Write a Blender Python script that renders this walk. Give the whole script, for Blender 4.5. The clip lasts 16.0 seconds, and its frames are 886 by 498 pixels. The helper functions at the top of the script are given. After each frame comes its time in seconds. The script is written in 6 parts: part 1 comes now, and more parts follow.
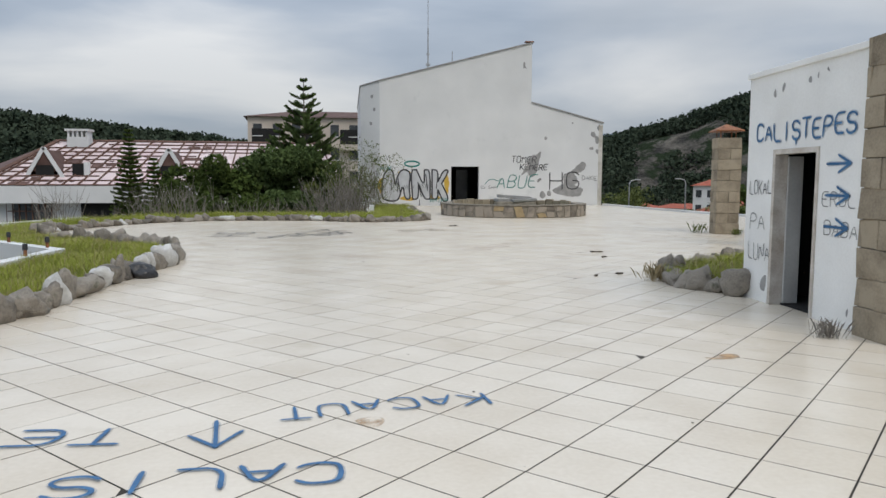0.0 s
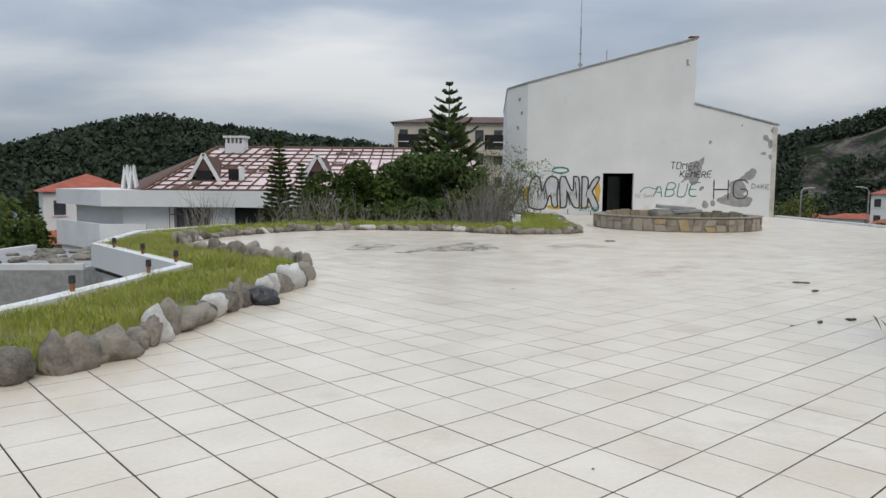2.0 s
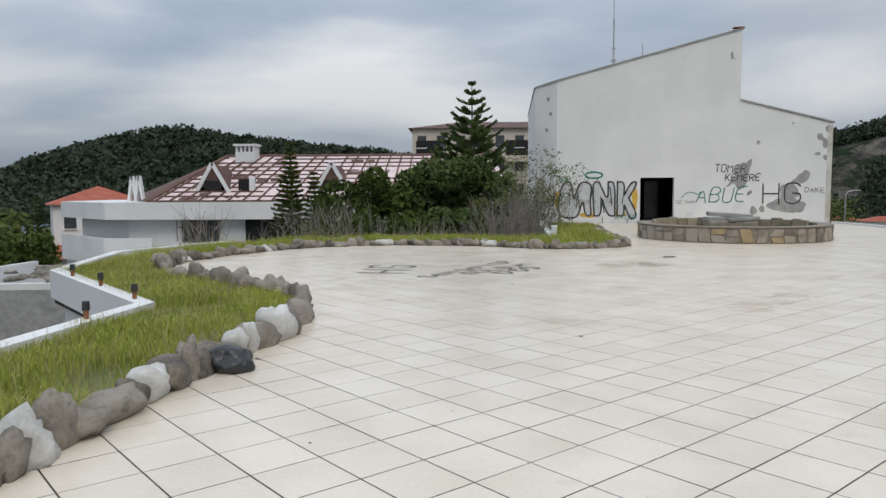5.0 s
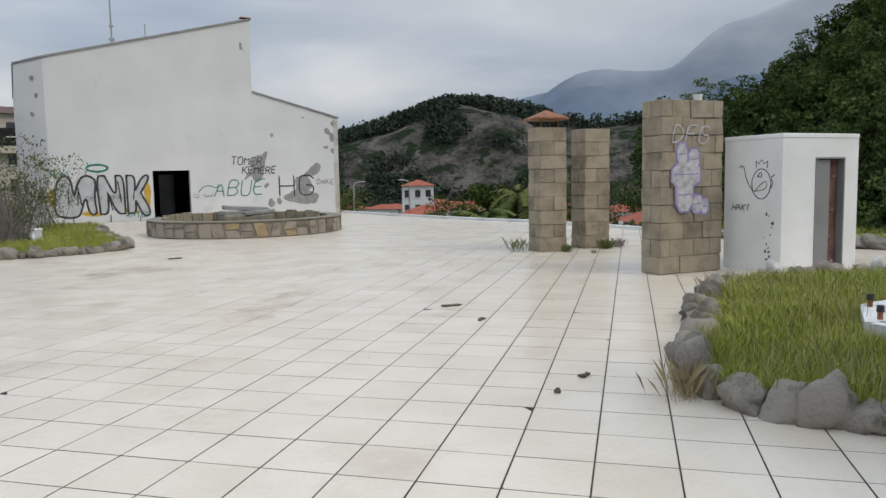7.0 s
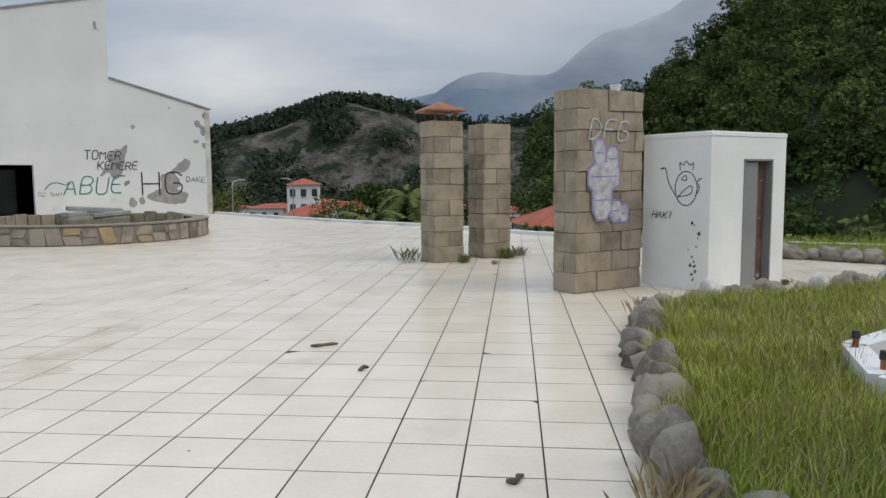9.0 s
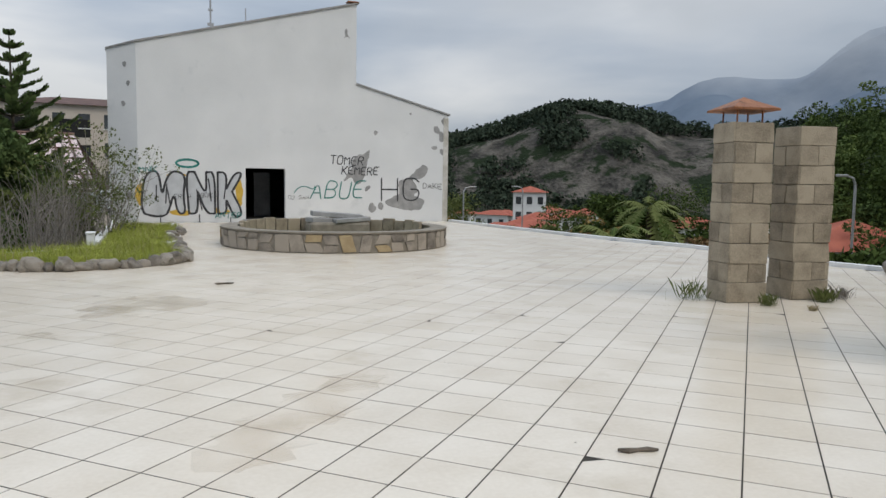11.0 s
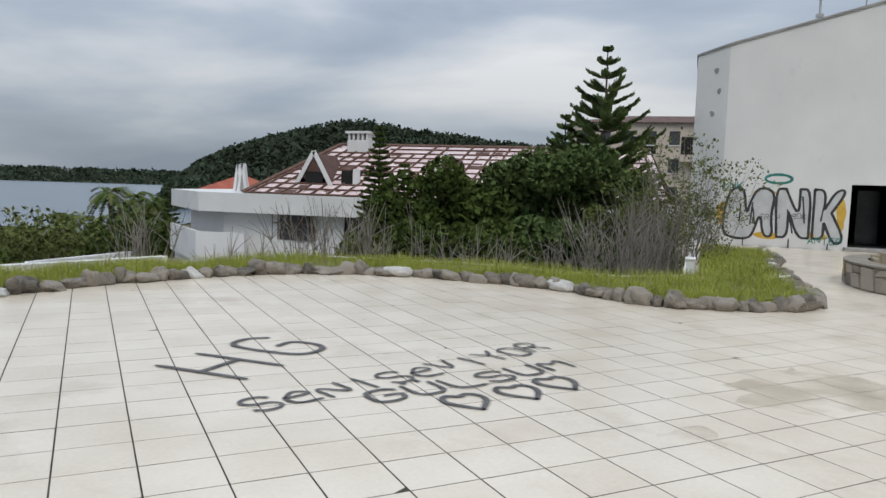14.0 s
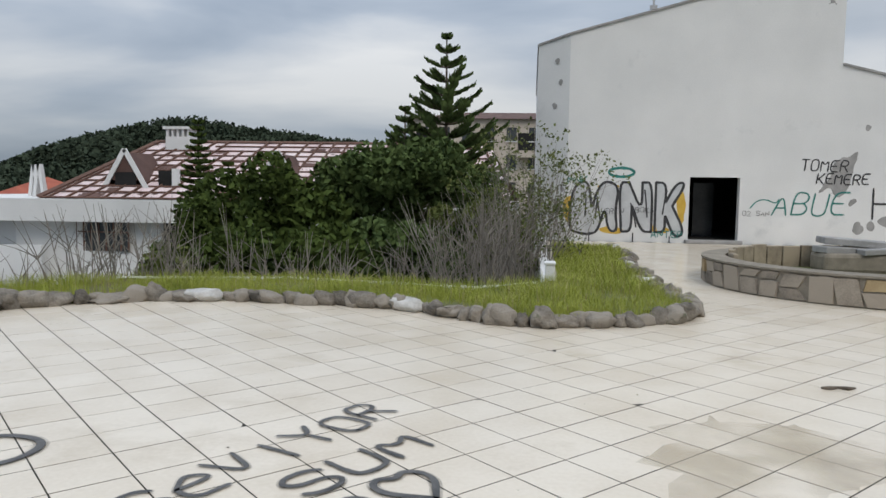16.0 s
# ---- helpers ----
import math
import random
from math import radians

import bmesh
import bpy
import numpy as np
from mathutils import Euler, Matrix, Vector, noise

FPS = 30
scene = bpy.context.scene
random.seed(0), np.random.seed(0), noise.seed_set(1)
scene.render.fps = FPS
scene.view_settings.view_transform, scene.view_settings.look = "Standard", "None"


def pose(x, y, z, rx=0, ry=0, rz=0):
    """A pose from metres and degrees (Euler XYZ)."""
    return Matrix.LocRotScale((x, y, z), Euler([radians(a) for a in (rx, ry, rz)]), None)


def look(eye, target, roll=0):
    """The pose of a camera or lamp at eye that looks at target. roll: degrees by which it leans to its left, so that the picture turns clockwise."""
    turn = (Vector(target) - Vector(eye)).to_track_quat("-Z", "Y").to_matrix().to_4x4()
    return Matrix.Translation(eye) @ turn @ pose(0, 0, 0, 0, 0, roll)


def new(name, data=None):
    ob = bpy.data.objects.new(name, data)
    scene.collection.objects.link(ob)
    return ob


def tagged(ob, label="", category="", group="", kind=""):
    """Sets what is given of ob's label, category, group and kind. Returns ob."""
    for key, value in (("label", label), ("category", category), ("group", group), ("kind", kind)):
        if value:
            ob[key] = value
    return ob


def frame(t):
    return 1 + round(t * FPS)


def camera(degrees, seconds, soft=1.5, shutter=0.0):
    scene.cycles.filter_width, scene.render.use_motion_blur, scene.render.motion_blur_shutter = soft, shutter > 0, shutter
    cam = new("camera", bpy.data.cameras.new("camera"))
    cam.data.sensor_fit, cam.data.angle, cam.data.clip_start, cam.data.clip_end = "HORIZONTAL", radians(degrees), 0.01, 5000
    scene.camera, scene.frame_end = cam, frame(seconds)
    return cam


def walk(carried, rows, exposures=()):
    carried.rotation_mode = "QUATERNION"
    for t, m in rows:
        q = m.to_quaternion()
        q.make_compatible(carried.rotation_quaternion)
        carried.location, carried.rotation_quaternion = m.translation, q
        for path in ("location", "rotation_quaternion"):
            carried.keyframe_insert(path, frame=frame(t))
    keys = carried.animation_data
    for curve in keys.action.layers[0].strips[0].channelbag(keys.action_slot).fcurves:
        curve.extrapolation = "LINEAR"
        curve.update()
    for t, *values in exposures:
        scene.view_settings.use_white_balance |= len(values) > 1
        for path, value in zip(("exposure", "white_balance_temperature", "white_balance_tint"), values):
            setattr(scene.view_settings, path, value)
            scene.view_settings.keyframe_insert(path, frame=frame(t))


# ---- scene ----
cam = camera(62.6, 16.0)
PATH = [
    (0.0, (-5.722, -41.148, 1.461), (-5.469, -39.173, 1.271), 0.19),
    (0.5, (-5.684, -40.652, 1.504), (-5.471, -38.672, 1.316), 0.12),
    (1.0, (-5.617, -40.145, 1.53), (-5.481, -38.158, 1.344), 0.19),
    (1.5, (-5.707, -39.643, 1.555), (-5.693, -37.651, 1.372), 0.38),
    (2.0, (-5.832, -39.15, 1.576), (-5.964, -37.162, 1.397), 0.52),
    (2.5, (-6.006, -38.527, 1.585), (-6.269, -36.552, 1.409), 0.66),
    (3.0, (-6.236, -37.937, 1.567), (-6.598, -35.977, 1.396), 0.63),
    (3.2, (-6.305, -37.745, 1.557), (-6.691, -35.79, 1.385), 0.61),
    (5.3, (-6.265, -35.929, 1.603), (-6.334, -33.937, 1.443), -0.6),
    (5.5, (-6.212, -35.742, 1.601), (-6.175, -33.749, 1.438), -0.6),
    (6, (-6.021, -35.324, 1.582), (-5.671, -33.362, 1.413), -1.0),
    (6.5, (-5.672, -34.936, 1.566), (-4.99, -33.065, 1.387), -1.2),
    (7, (-5.331, -34.596, 1.566), (-4.327, -32.876, 1.376), -1.1),
    (7.5, (-4.964, -34.234, 1.57), (-3.782, -32.633, 1.376), -0.9),
    (8, (-4.66, -33.823, 1.579), (-3.413, -32.272, 1.383), -0.6),
    (8.2, (-4.553, -33.66, 1.573), (-3.292, -32.12, 1.377), -0.5),
    (10.3, (-3.729, -31.46, 1.618), (-2.597, -29.822, 1.436), 0.6),
    (10.5, (-3.703, -31.23, 1.64), (-2.655, -29.536, 1.46), 0.6),
    (11, (-3.561, -30.602, 1.651), (-2.821, -28.753, 1.475), 0.9),
    (11.5, (-3.697, -30.09, 1.674), (-3.321, -28.134, 1.503), 1.3),
    (12, (-3.909, -29.538, 1.655), (-3.896, -27.545, 1.485), 1.7),
    (12.5, (-4.08, -29.011, 1.674), (-4.382, -27.041, 1.504), 1.9),
    (13, (-4.3, -28.457, 1.667), (-4.805, -26.529, 1.498), 1.9),
    (13.5, (-4.531, -27.922, 1.683), (-5.138, -26.024, 1.512), 2.0),
    (14, (-4.787, -27.391, 1.684), (-5.44, -25.508, 1.514), 1.9),
    (14.5, (-4.896, -26.844, 1.673), (-5.556, -24.964, 1.503), 1.6),
    (15, (-5.02, -26.294, 1.682), (-5.636, -24.398, 1.513), 1.3),
    (15.5, (-5.14, -25.706, 1.684), (-5.62, -23.771, 1.516), 1.0),
    (16, (-5.196, -25.114, 1.7), (-5.435, -23.135, 1.535), 0.8),
]
walk(cam, [(t, look(eye, target, roll)) for t, eye, target, roll in PATH])

# ---- world and light ----
world = bpy.data.worlds.new("overcast")
scene.world = world
world.use_nodes = True
wn, wl = world.node_tree.nodes, world.node_tree.links
wn.clear()


def wnode(kind, **values):
    n = wn.new(kind)
    for k, v in values.items():
        n.inputs[k].default_value = v
    return n


SUN_UP, SUN_ROUND = 42, 150
sky = wn.new("ShaderNodeTexSky")
sky.sky_type, sky.sun_disc = "NISHITA", False
sky.sun_elevation, sky.sun_rotation = radians(SUN_UP), radians(SUN_ROUND)
coord = wn.new("ShaderNodeTexCoord")
sep = wn.new("ShaderNodeSeparateXYZ")
wl.new(coord.outputs["Generated"], sep.inputs[0])
stretch = wn.new("ShaderNodeMapping")
stretch.inputs["Scale"].default_value = (1.3, 1.3, 5.5)
wl.new(coord.outputs["Generated"], stretch.inputs[0])
billow = wnode("ShaderNodeTexNoise", Scale=1.35, Detail=6.0, Roughness=0.46, Distortion=0.25)
wl.new(stretch.outputs[0], billow.inputs["Vector"])
cloud = wn.new("ShaderNodeValToRGB")
cloud.color_ramp.elements[0].position, cloud.color_ramp.elements[0].color = 0.39, (0.212, 0.258, 0.325, 1)
cloud.color_ramp.elements[1].position, cloud.color_ramp.elements[1].color = 0.70, (0.58, 0.59, 0.60, 1)
mid = cloud.color_ramp.elements.new(0.52)
mid.color = (0.315, 0.358, 0.42, 1)
wl.new(billow.outputs["Fac"], cloud.inputs[0])
rise = wnode("ShaderNodeMapRange")
for k, v in (("From Min", 0.05), ("From Max", 0.9), ("To Min", 1.14), ("To Max", 3.7)):
    rise.inputs[k].default_value = v
wl.new(sep.outputs["Z"], rise.inputs["Value"])
lift = wn.new("ShaderNodeVectorMath")
lift.operation = "SCALE"
wl.new(cloud.outputs[0], lift.inputs[0])
wl.new(rise.outputs[0], lift.inputs["Scale"])
blue = wn.new("ShaderNodeVectorMath")
blue.operation = "SCALE"
blue.inputs["Scale"].default_value = 0.01
wl.new(sky.outputs[0], blue.inputs[0])
both = wn.new("ShaderNodeVectorMath")
wl.new(lift.outputs[0], both.inputs[0])
wl.new(blue.outputs[0], both.inputs[1])
back = wnode("ShaderNodeBackground", Strength=0.82)
wout = wn.new("ShaderNodeOutputWorld")
wl.new(both.outputs[0], back.inputs[0])
wl.new(back.outputs[0], wout.inputs[0])
sun = new("sun", bpy.data.lights.new("sun", "SUN"))
sun.data.energy, sun.data.angle, sun.data.color = 1.1, radians(25), (1.0, 0.9, 0.76)
sun.matrix_world = look((0, 0, 0), (-0.45, 0.75, -0.95))


# ---- materials ----
def material(name, dark, light, scale=4.0, rough=0.8, bump=0.3, fine=60.0, metal=0.0, stain=None, spread=0.5, per_piece=0.0, island=False, depth=0.01, gloss=0.5):
    """A surface of two colours mixed by noise at two scales, with fine relief; stain adds a third colour in blotches."""
    m = bpy.data.materials.new(name)
    m.use_nodes = True
    n, l = m.node_tree.nodes, m.node_tree.links
    p = n["Principled BSDF"]
    p.inputs["Roughness"].default_value, p.inputs["Metallic"].default_value, p.inputs["Specular IOR Level"].default_value = rough, metal, gloss
    where = n.new("ShaderNodeTexCoord")
    geo = n.new("ShaderNodeNewGeometry")
    big, small = n.new("ShaderNodeTexNoise"), n.new("ShaderNodeTexNoise")
    big.inputs["Scale"].default_value, big.inputs["Detail"].default_value = scale, 6
    small.inputs["Scale"].default_value, small.inputs["Detail"].default_value = fine, 4
    for t in (big, small):
        l.new(geo.outputs["Position"], t.inputs["Vector"])
    add = n.new("ShaderNodeMath")
    add.operation = "MULTIPLY_ADD"
    add.inputs[1].default_value = 0.4
    l.new(small.outputs["Fac"], add.inputs[0])
    l.new(big.outputs["Fac"], add.inputs[2])
    value = add.outputs[0]
    if per_piece:
        extra = n.new("ShaderNodeMath")
        extra.operation = "MULTIPLY_ADD"
        extra.inputs[1].default_value = per_piece
        if island:
            l.new(geo.outputs["Random Per Island"], extra.inputs[0])
        else:
            info = n.new("ShaderNodeObjectInfo")
            l.new(info.outputs["Random"], extra.inputs[0])
        l.new(value, extra.inputs[2])
        value = extra.outputs[0]
    ramp = n.new("ShaderNodeValToRGB")
    e = ramp.color_ramp.elements
    centre = 0.7 + per_piece / 2
    e[0].position, e[0].color = max(0.0, centre - spread / 2), (*dark, 1)
    e[1].position, e[1].color = min(1.0, centre + spread / 2), (*light, 1)
    l.new(value, ramp.inputs[0])
    colour = ramp.outputs[0]
    if stain:
        blot = n.new("ShaderNodeTexNoise")
        blot.inputs["Scale"].default_value, blot.inputs["Detail"].default_value = stain[1], 8
        blot.inputs["Roughness"].default_value = 0.65
        l.new(geo.outputs["Position"], blot.inputs["Vector"])
        cut = n.new("ShaderNodeMapRange")
        cut.inputs["From Min"].default_value, cut.inputs["From Max"].default_value = stain[2], stain[2] + stain[3]
        l.new(blot.outputs["Fac"], cut.inputs["Value"])
        mix = n.new("ShaderNodeMix")
        mix.data_type = "RGBA"
        mix.inputs["B"].default_value = (*stain[0], 1)
        l.new(cut.outputs[0], mix.inputs["Factor"])
        l.new(colour, mix.inputs["A"])
        colour = mix.outputs["Result"]
    l.new(colour, p.inputs["Base Color"])
    if bump:
        b = n.new("ShaderNodeBump")
        b.inputs["Strength"].default_value, b.inputs["Distance"].default_value = bump, depth
        l.new(add.outputs[0], b.inputs["Height"])
        l.new(b.outputs[0], p.inputs["Normal"])
    return m


TILE = material("glazed_tile", (0.62, 0.535, 0.42), (0.75, 0.675, 0.565), 1.3, 0.24, 0.05, 30, per_piece=0.22, spread=0.75, stain=((0.47, 0.385, 0.27), 0.6, 0.57, 0.28))
TILE_FAR = material("glazed_tile_joined", (0.62, 0.535, 0.42), (0.75, 0.675, 0.565), 1.3, 0.24, 0.05, 30, per_piece=0.22, spread=0.75, island=True, stain=((0.47, 0.385, 0.27), 0.6, 0.57, 0.28))
GROUT = material("mossy_grout", (0.014, 0.012, 0.010), (0.055, 0.047, 0.034), 3, 0.95, 0.4, 80)
PAINT = material("weathered_white_paint", (0.60, 0.605, 0.60), (0.735, 0.735, 0.725), 0.5, 0.85, 0.15, 25, stain=((0.52, 0.53, 0.53), 0.7, 0.60, 0.2), spread=0.6)
HUT_PAINT = material("flaking_white_paint", (0.74, 0.735, 0.71), (0.87, 0.87, 0.85), 1.2, 0.8, 0.3, 40, stain=((0.34, 0.33, 0.31), 2.2, 0.68, 0.05))
PLASTER = material("bare_grey_plaster", (0.22, 0.22, 0.215), (0.38, 0.37, 0.36), 3, 0.95, 0.6, 50)
BLOCK = material("rough_concrete_block", (0.145, 0.117, 0.082), (0.35, 0.295, 0.215), 3.5, 0.95, 1.0, 40, per_piece=0.3, spread=0.7, depth=0.02)
MORTAR = material("old_mortar", (0.17, 0.148, 0.115), (0.28, 0.248, 0.2), 5, 0.95, 0.6, 60)
ROCK = material("limestone", (0.045, 0.039, 0.031), (0.27, 0.24, 0.20), 4, 0.92, 1.0, 35, per_piece=0.4, spread=0.8, stain=((0.06, 0.07, 0.035), 4.0, 0.60, 0.12), depth=0.03)
WHITE_ROCK = material("pale_limestone", (0.36, 0.35, 0.33), (0.66, 0.65, 0.62), 4, 0.9, 0.8, 35)
CLAD = material("flagstone_cladding", (0.085, 0.072, 0.06), (0.33, 0.285, 0.23), 3, 0.88, 0.8, 40, per_piece=0.5, spread=0.9)
CLAD_WARM = material("ochre_flagstone", (0.27, 0.19, 0.10), (0.42, 0.33, 0.19), 3, 0.88, 0.8, 40)
SOIL = material("grassy_soil", (0.07, 0.085, 0.02), (0.16, 0.17, 0.05), 3, 1.0, 0.8, 30, stain=((0.13, 0.10, 0.055), 0.9, 0.55, 0.15))
GRASS = material("grass_blades", (0.12, 0.17, 0.022), (0.33, 0.36, 0.07), 1.2, 0.8, 0, 20, per_piece=0.5, island=True, spread=0.9, gloss=0.15)
DRY_GRASS = material("dry_grass", (0.22, 0.17, 0.08), (0.36, 0.29, 0.16), 1.2, 0.8, 0, 20, per_piece=0.5, island=True)
LEAF = material("dark_foliage", (0.012, 0.024, 0.007), (0.062, 0.090, 0.022), 0.8, 0.85, 0, 12, per_piece=0.6, island=True, spread=1.0, gloss=0.1)
LEAF_OLIVE = material("olive_foliage", (0.035, 0.055, 0.015), (0.13, 0.15, 0.05), 0.8, 0.85, 0, 12, per_piece=0.6, island=True, spread=1.0, gloss=0.1)
LEAF_YELLOW = material("autumn_foliage", (0.14, 0.09, 0.015), (0.33, 0.22, 0.05), 0.8, 0.65, 0, 12, per_piece=0.6, island=True)
NEEDLE = material("conifer_needles", (0.022, 0.042, 0.014), (0.082, 0.118, 0.040), 1.0, 0.85, 0, 15, per_piece=0.6, island=True, spread=1.0, gloss=0.1)
# Lit and shaded tones of one pine foliage, set in the base colours.
PINE_LIT = material("pine_needles_lit_tone", (0.028, 0.050, 0.014), (0.115, 0.155, 0.045), 0.5, 0.85, 0, 12, per_piece=0.6, island=True, spread=1.0, gloss=0.1)
PINE_SHADED = material("pine_needles_shaded_tone", (0.020, 0.036, 0.012), (0.075, 0.11, 0.034), 0.5, 0.85, 0, 12, per_piece=0.6, island=True, spread=1.0, gloss=0.1)
SEDGE = material("rusty_brown_foliage", (0.10, 0.055, 0.02), (0.24, 0.15, 0.06), 0.8, 0.8, 0, 12, per_piece=0.6, island=True)
BARK = material("bark", (0.05, 0.04, 0.03), (0.16, 0.13, 0.10), 6, 0.95, 0.8, 50)
TWIG = material("bare_grey_twigs", (0.13, 0.115, 0.095), (0.27, 0.245, 0.21), 3, 0.95, 0.3, 40)
FOREST = material("forest_floor", (0.016, 0.024, 0.011), (0.042, 0.052, 0.024), 0.05, 1.0, 0.6, 0.6)
FAR_LEAF = material("distant_pine_crowns", (0.018, 0.030, 0.022), (0.050, 0.066, 0.044), 0.03, 0.95, 0, 0.5, per_piece=0.6, island=True, spread=1.0, gloss=0.05)
CLIFF = material("quarried_rock", (0.035, 0.034, 0.031), (0.15, 0.137, 0.118), 0.14, 1.0, 1.0, 0.9, spread=0.32, stain=((0.022, 0.032, 0.017), 0.11, 0.50, 0.06), depth=3.0, gloss=0.05)
# Blue of the distance haze is put into the mountain's base colour.
MOUNTAIN = material("haze_tinted_mountain", (0.10, 0.138, 0.19), (0.165, 0.21, 0.27), 0.004, 1.0, 0.3, 0.03, depth=10)
GROUND = material("scrub_ground", (0.05, 0.055, 0.025), (0.13, 0.12, 0.06), 0.15, 1.0, 0.5, 3)
SEA = material("grey_blue_sea", (0.10, 0.135, 0.17), (0.14, 0.175, 0.21), 0.02, 0.25, 0.3, 0.4, depth=0.4)
ROOF_RED = material("red_roof_tile", (0.26, 0.055, 0.03), (0.40, 0.11, 0.06), 1, 0.8, 0.6, 18)
ROOF_BROWN = material("brown_roof_tile", (0.075, 0.04, 0.032), (0.15, 0.085, 0.07), 1, 0.85, 0.5, 18)
MEMBRANE = material("torn_pink_membrane", (0.60, 0.46, 0.46), (0.78, 0.68, 0.67), 0.8, 0.7, 0.2, 12, stain=((0.13, 0.075, 0.06), 1.1, 0.60, 0.03))
BATTEN = material("brown_timber", (0.07, 0.035, 0.025), (0.16, 0.085, 0.06), 3, 0.9, 0.4, 40)
HOTEL = material("cream_render", (0.46, 0.40, 0.34), (0.58, 0.52, 0.45), 0.4, 0.9, 0.1, 10)
# Near-black colour stands in for the shade inside rooms and openings.
SHADE_BLACK = material("interior_shade_black", (0.006, 0.006, 0.006), (0.016, 0.016, 0.016), 2, 0.9, 0.1, 20)
GLASS = material("dull_window_glass", (0.03, 0.035, 0.04), (0.06, 0.065, 0.07), 1, 0.15, 0, 10)
STEEL = material("galvanised_steel", (0.30, 0.30, 0.30), (0.45, 0.45, 0.45), 4, 0.5, 0.2, 60, metal=0.6)
RUST = material("rusted_copper_sheet", (0.17, 0.06, 0.025), (0.40, 0.17, 0.075), 6, 0.6, 0.4, 60, metal=0.3, stain=((0.07, 0.03, 0.02), 8.0, 0.55, 0.1))
DOOR_RUST = material("rusty_door_jamb", (0.06, 0.025, 0.02), (0.20, 0.10, 0.08), 6, 0.8, 0.4, 50, stain=((0.5, 0.48, 0.45), 5.0, 0.62, 0.05))
DOOR_GREY = material("grey_door_leaf", (0.20, 0.20, 0.20), (0.28, 0.28, 0.275), 2, 0.6, 0.1, 30)
DOOR_PALE = material("dusty_white_door_leaf", (0.42, 0.42, 0.41), (0.56, 0.56, 0.545), 2, 0.6, 0.1, 30)
BAG = material("black_plastic_bag", (0.012, 0.012, 0.013), (0.03, 0.03, 0.032), 8, 0.3, 0.8, 30, depth=0.03)
BLACK = material("black_spray_paint", (0.015, 0.015, 0.017), (0.05, 0.05, 0.055), 6, 0.6, 0, 50)
GREY_SPRAY = material("faded_black_spray", (0.035, 0.035, 0.036), (0.13, 0.127, 0.124), 5, 0.6, 0, 50)
BLUE_SPRAY = material("blue_spray_paint", (0.018, 0.085, 0.20), (0.05, 0.17, 0.34), 6, 0.6, 0, 50)
TEAL = material("teal_spray_paint", (0.01, 0.13, 0.11), (0.03, 0.25, 0.21), 6, 0.6, 0, 50)
SILVER = material("silver_spray_paint", (0.42, 0.43, 0.44), (0.60, 0.61, 0.62), 2, 0.45, 0.1, 20, metal=0.2)
YELLOW = material("ochre_spray_paint", (0.50, 0.30, 0.03), (0.62, 0.42, 0.07), 3, 0.6, 0, 30)
PURPLE = material("violet_spray_paint", (0.20, 0.16, 0.36), (0.34, 0.30, 0.50), 4, 0.7, 0, 30)
PALE_SPRAY = material("white_spray_paint", (0.30, 0.285, 0.30), (0.60, 0.585, 0.60), 9, 0.7, 0, 30)
WET = material("standing_water", (0.42, 0.355, 0.24), (0.55, 0.47, 0.34), 1.2, 0.1, 0, 10)
DIRT = material("dry_dirt_stain", (0.46, 0.31, 0.15), (0.58, 0.44, 0.27), 3, 0.3, 0, 30)
RUST_STAIN = material("rust_stain", (0.44, 0.25, 0.10), (0.55, 0.36, 0.18), 5, 0.4, 0, 30)


def thin_film(m, cover, scale):
    """Lets tiles and joints show through, more in some places than in others."""
    n, l = m.node_tree.nodes, m.node_tree.links
    geo, blotch, cut = n.new("ShaderNodeNewGeometry"), n.new("ShaderNodeTexNoise"), n.new("ShaderNodeMapRange")
    blotch.inputs["Scale"].default_value, blotch.inputs["Detail"].default_value = scale, 5
    l.new(geo.outputs["Position"], blotch.inputs["Vector"])
    cut.inputs["From Min"].default_value, cut.inputs["From Max"].default_value, cut.inputs["To Max"].default_value = 0.36, 0.66, cover
    l.new(blotch.outputs["Fac"], cut.inputs["Value"])
    l.new(cut.outputs[0], n["Principled BSDF"].inputs["Alpha"])


thin_film(WET, 0.42, 1.6)
thin_film(DIRT, 0.18, 1.8)
thin_film(RUST_STAIN, 0.9, 6.0)


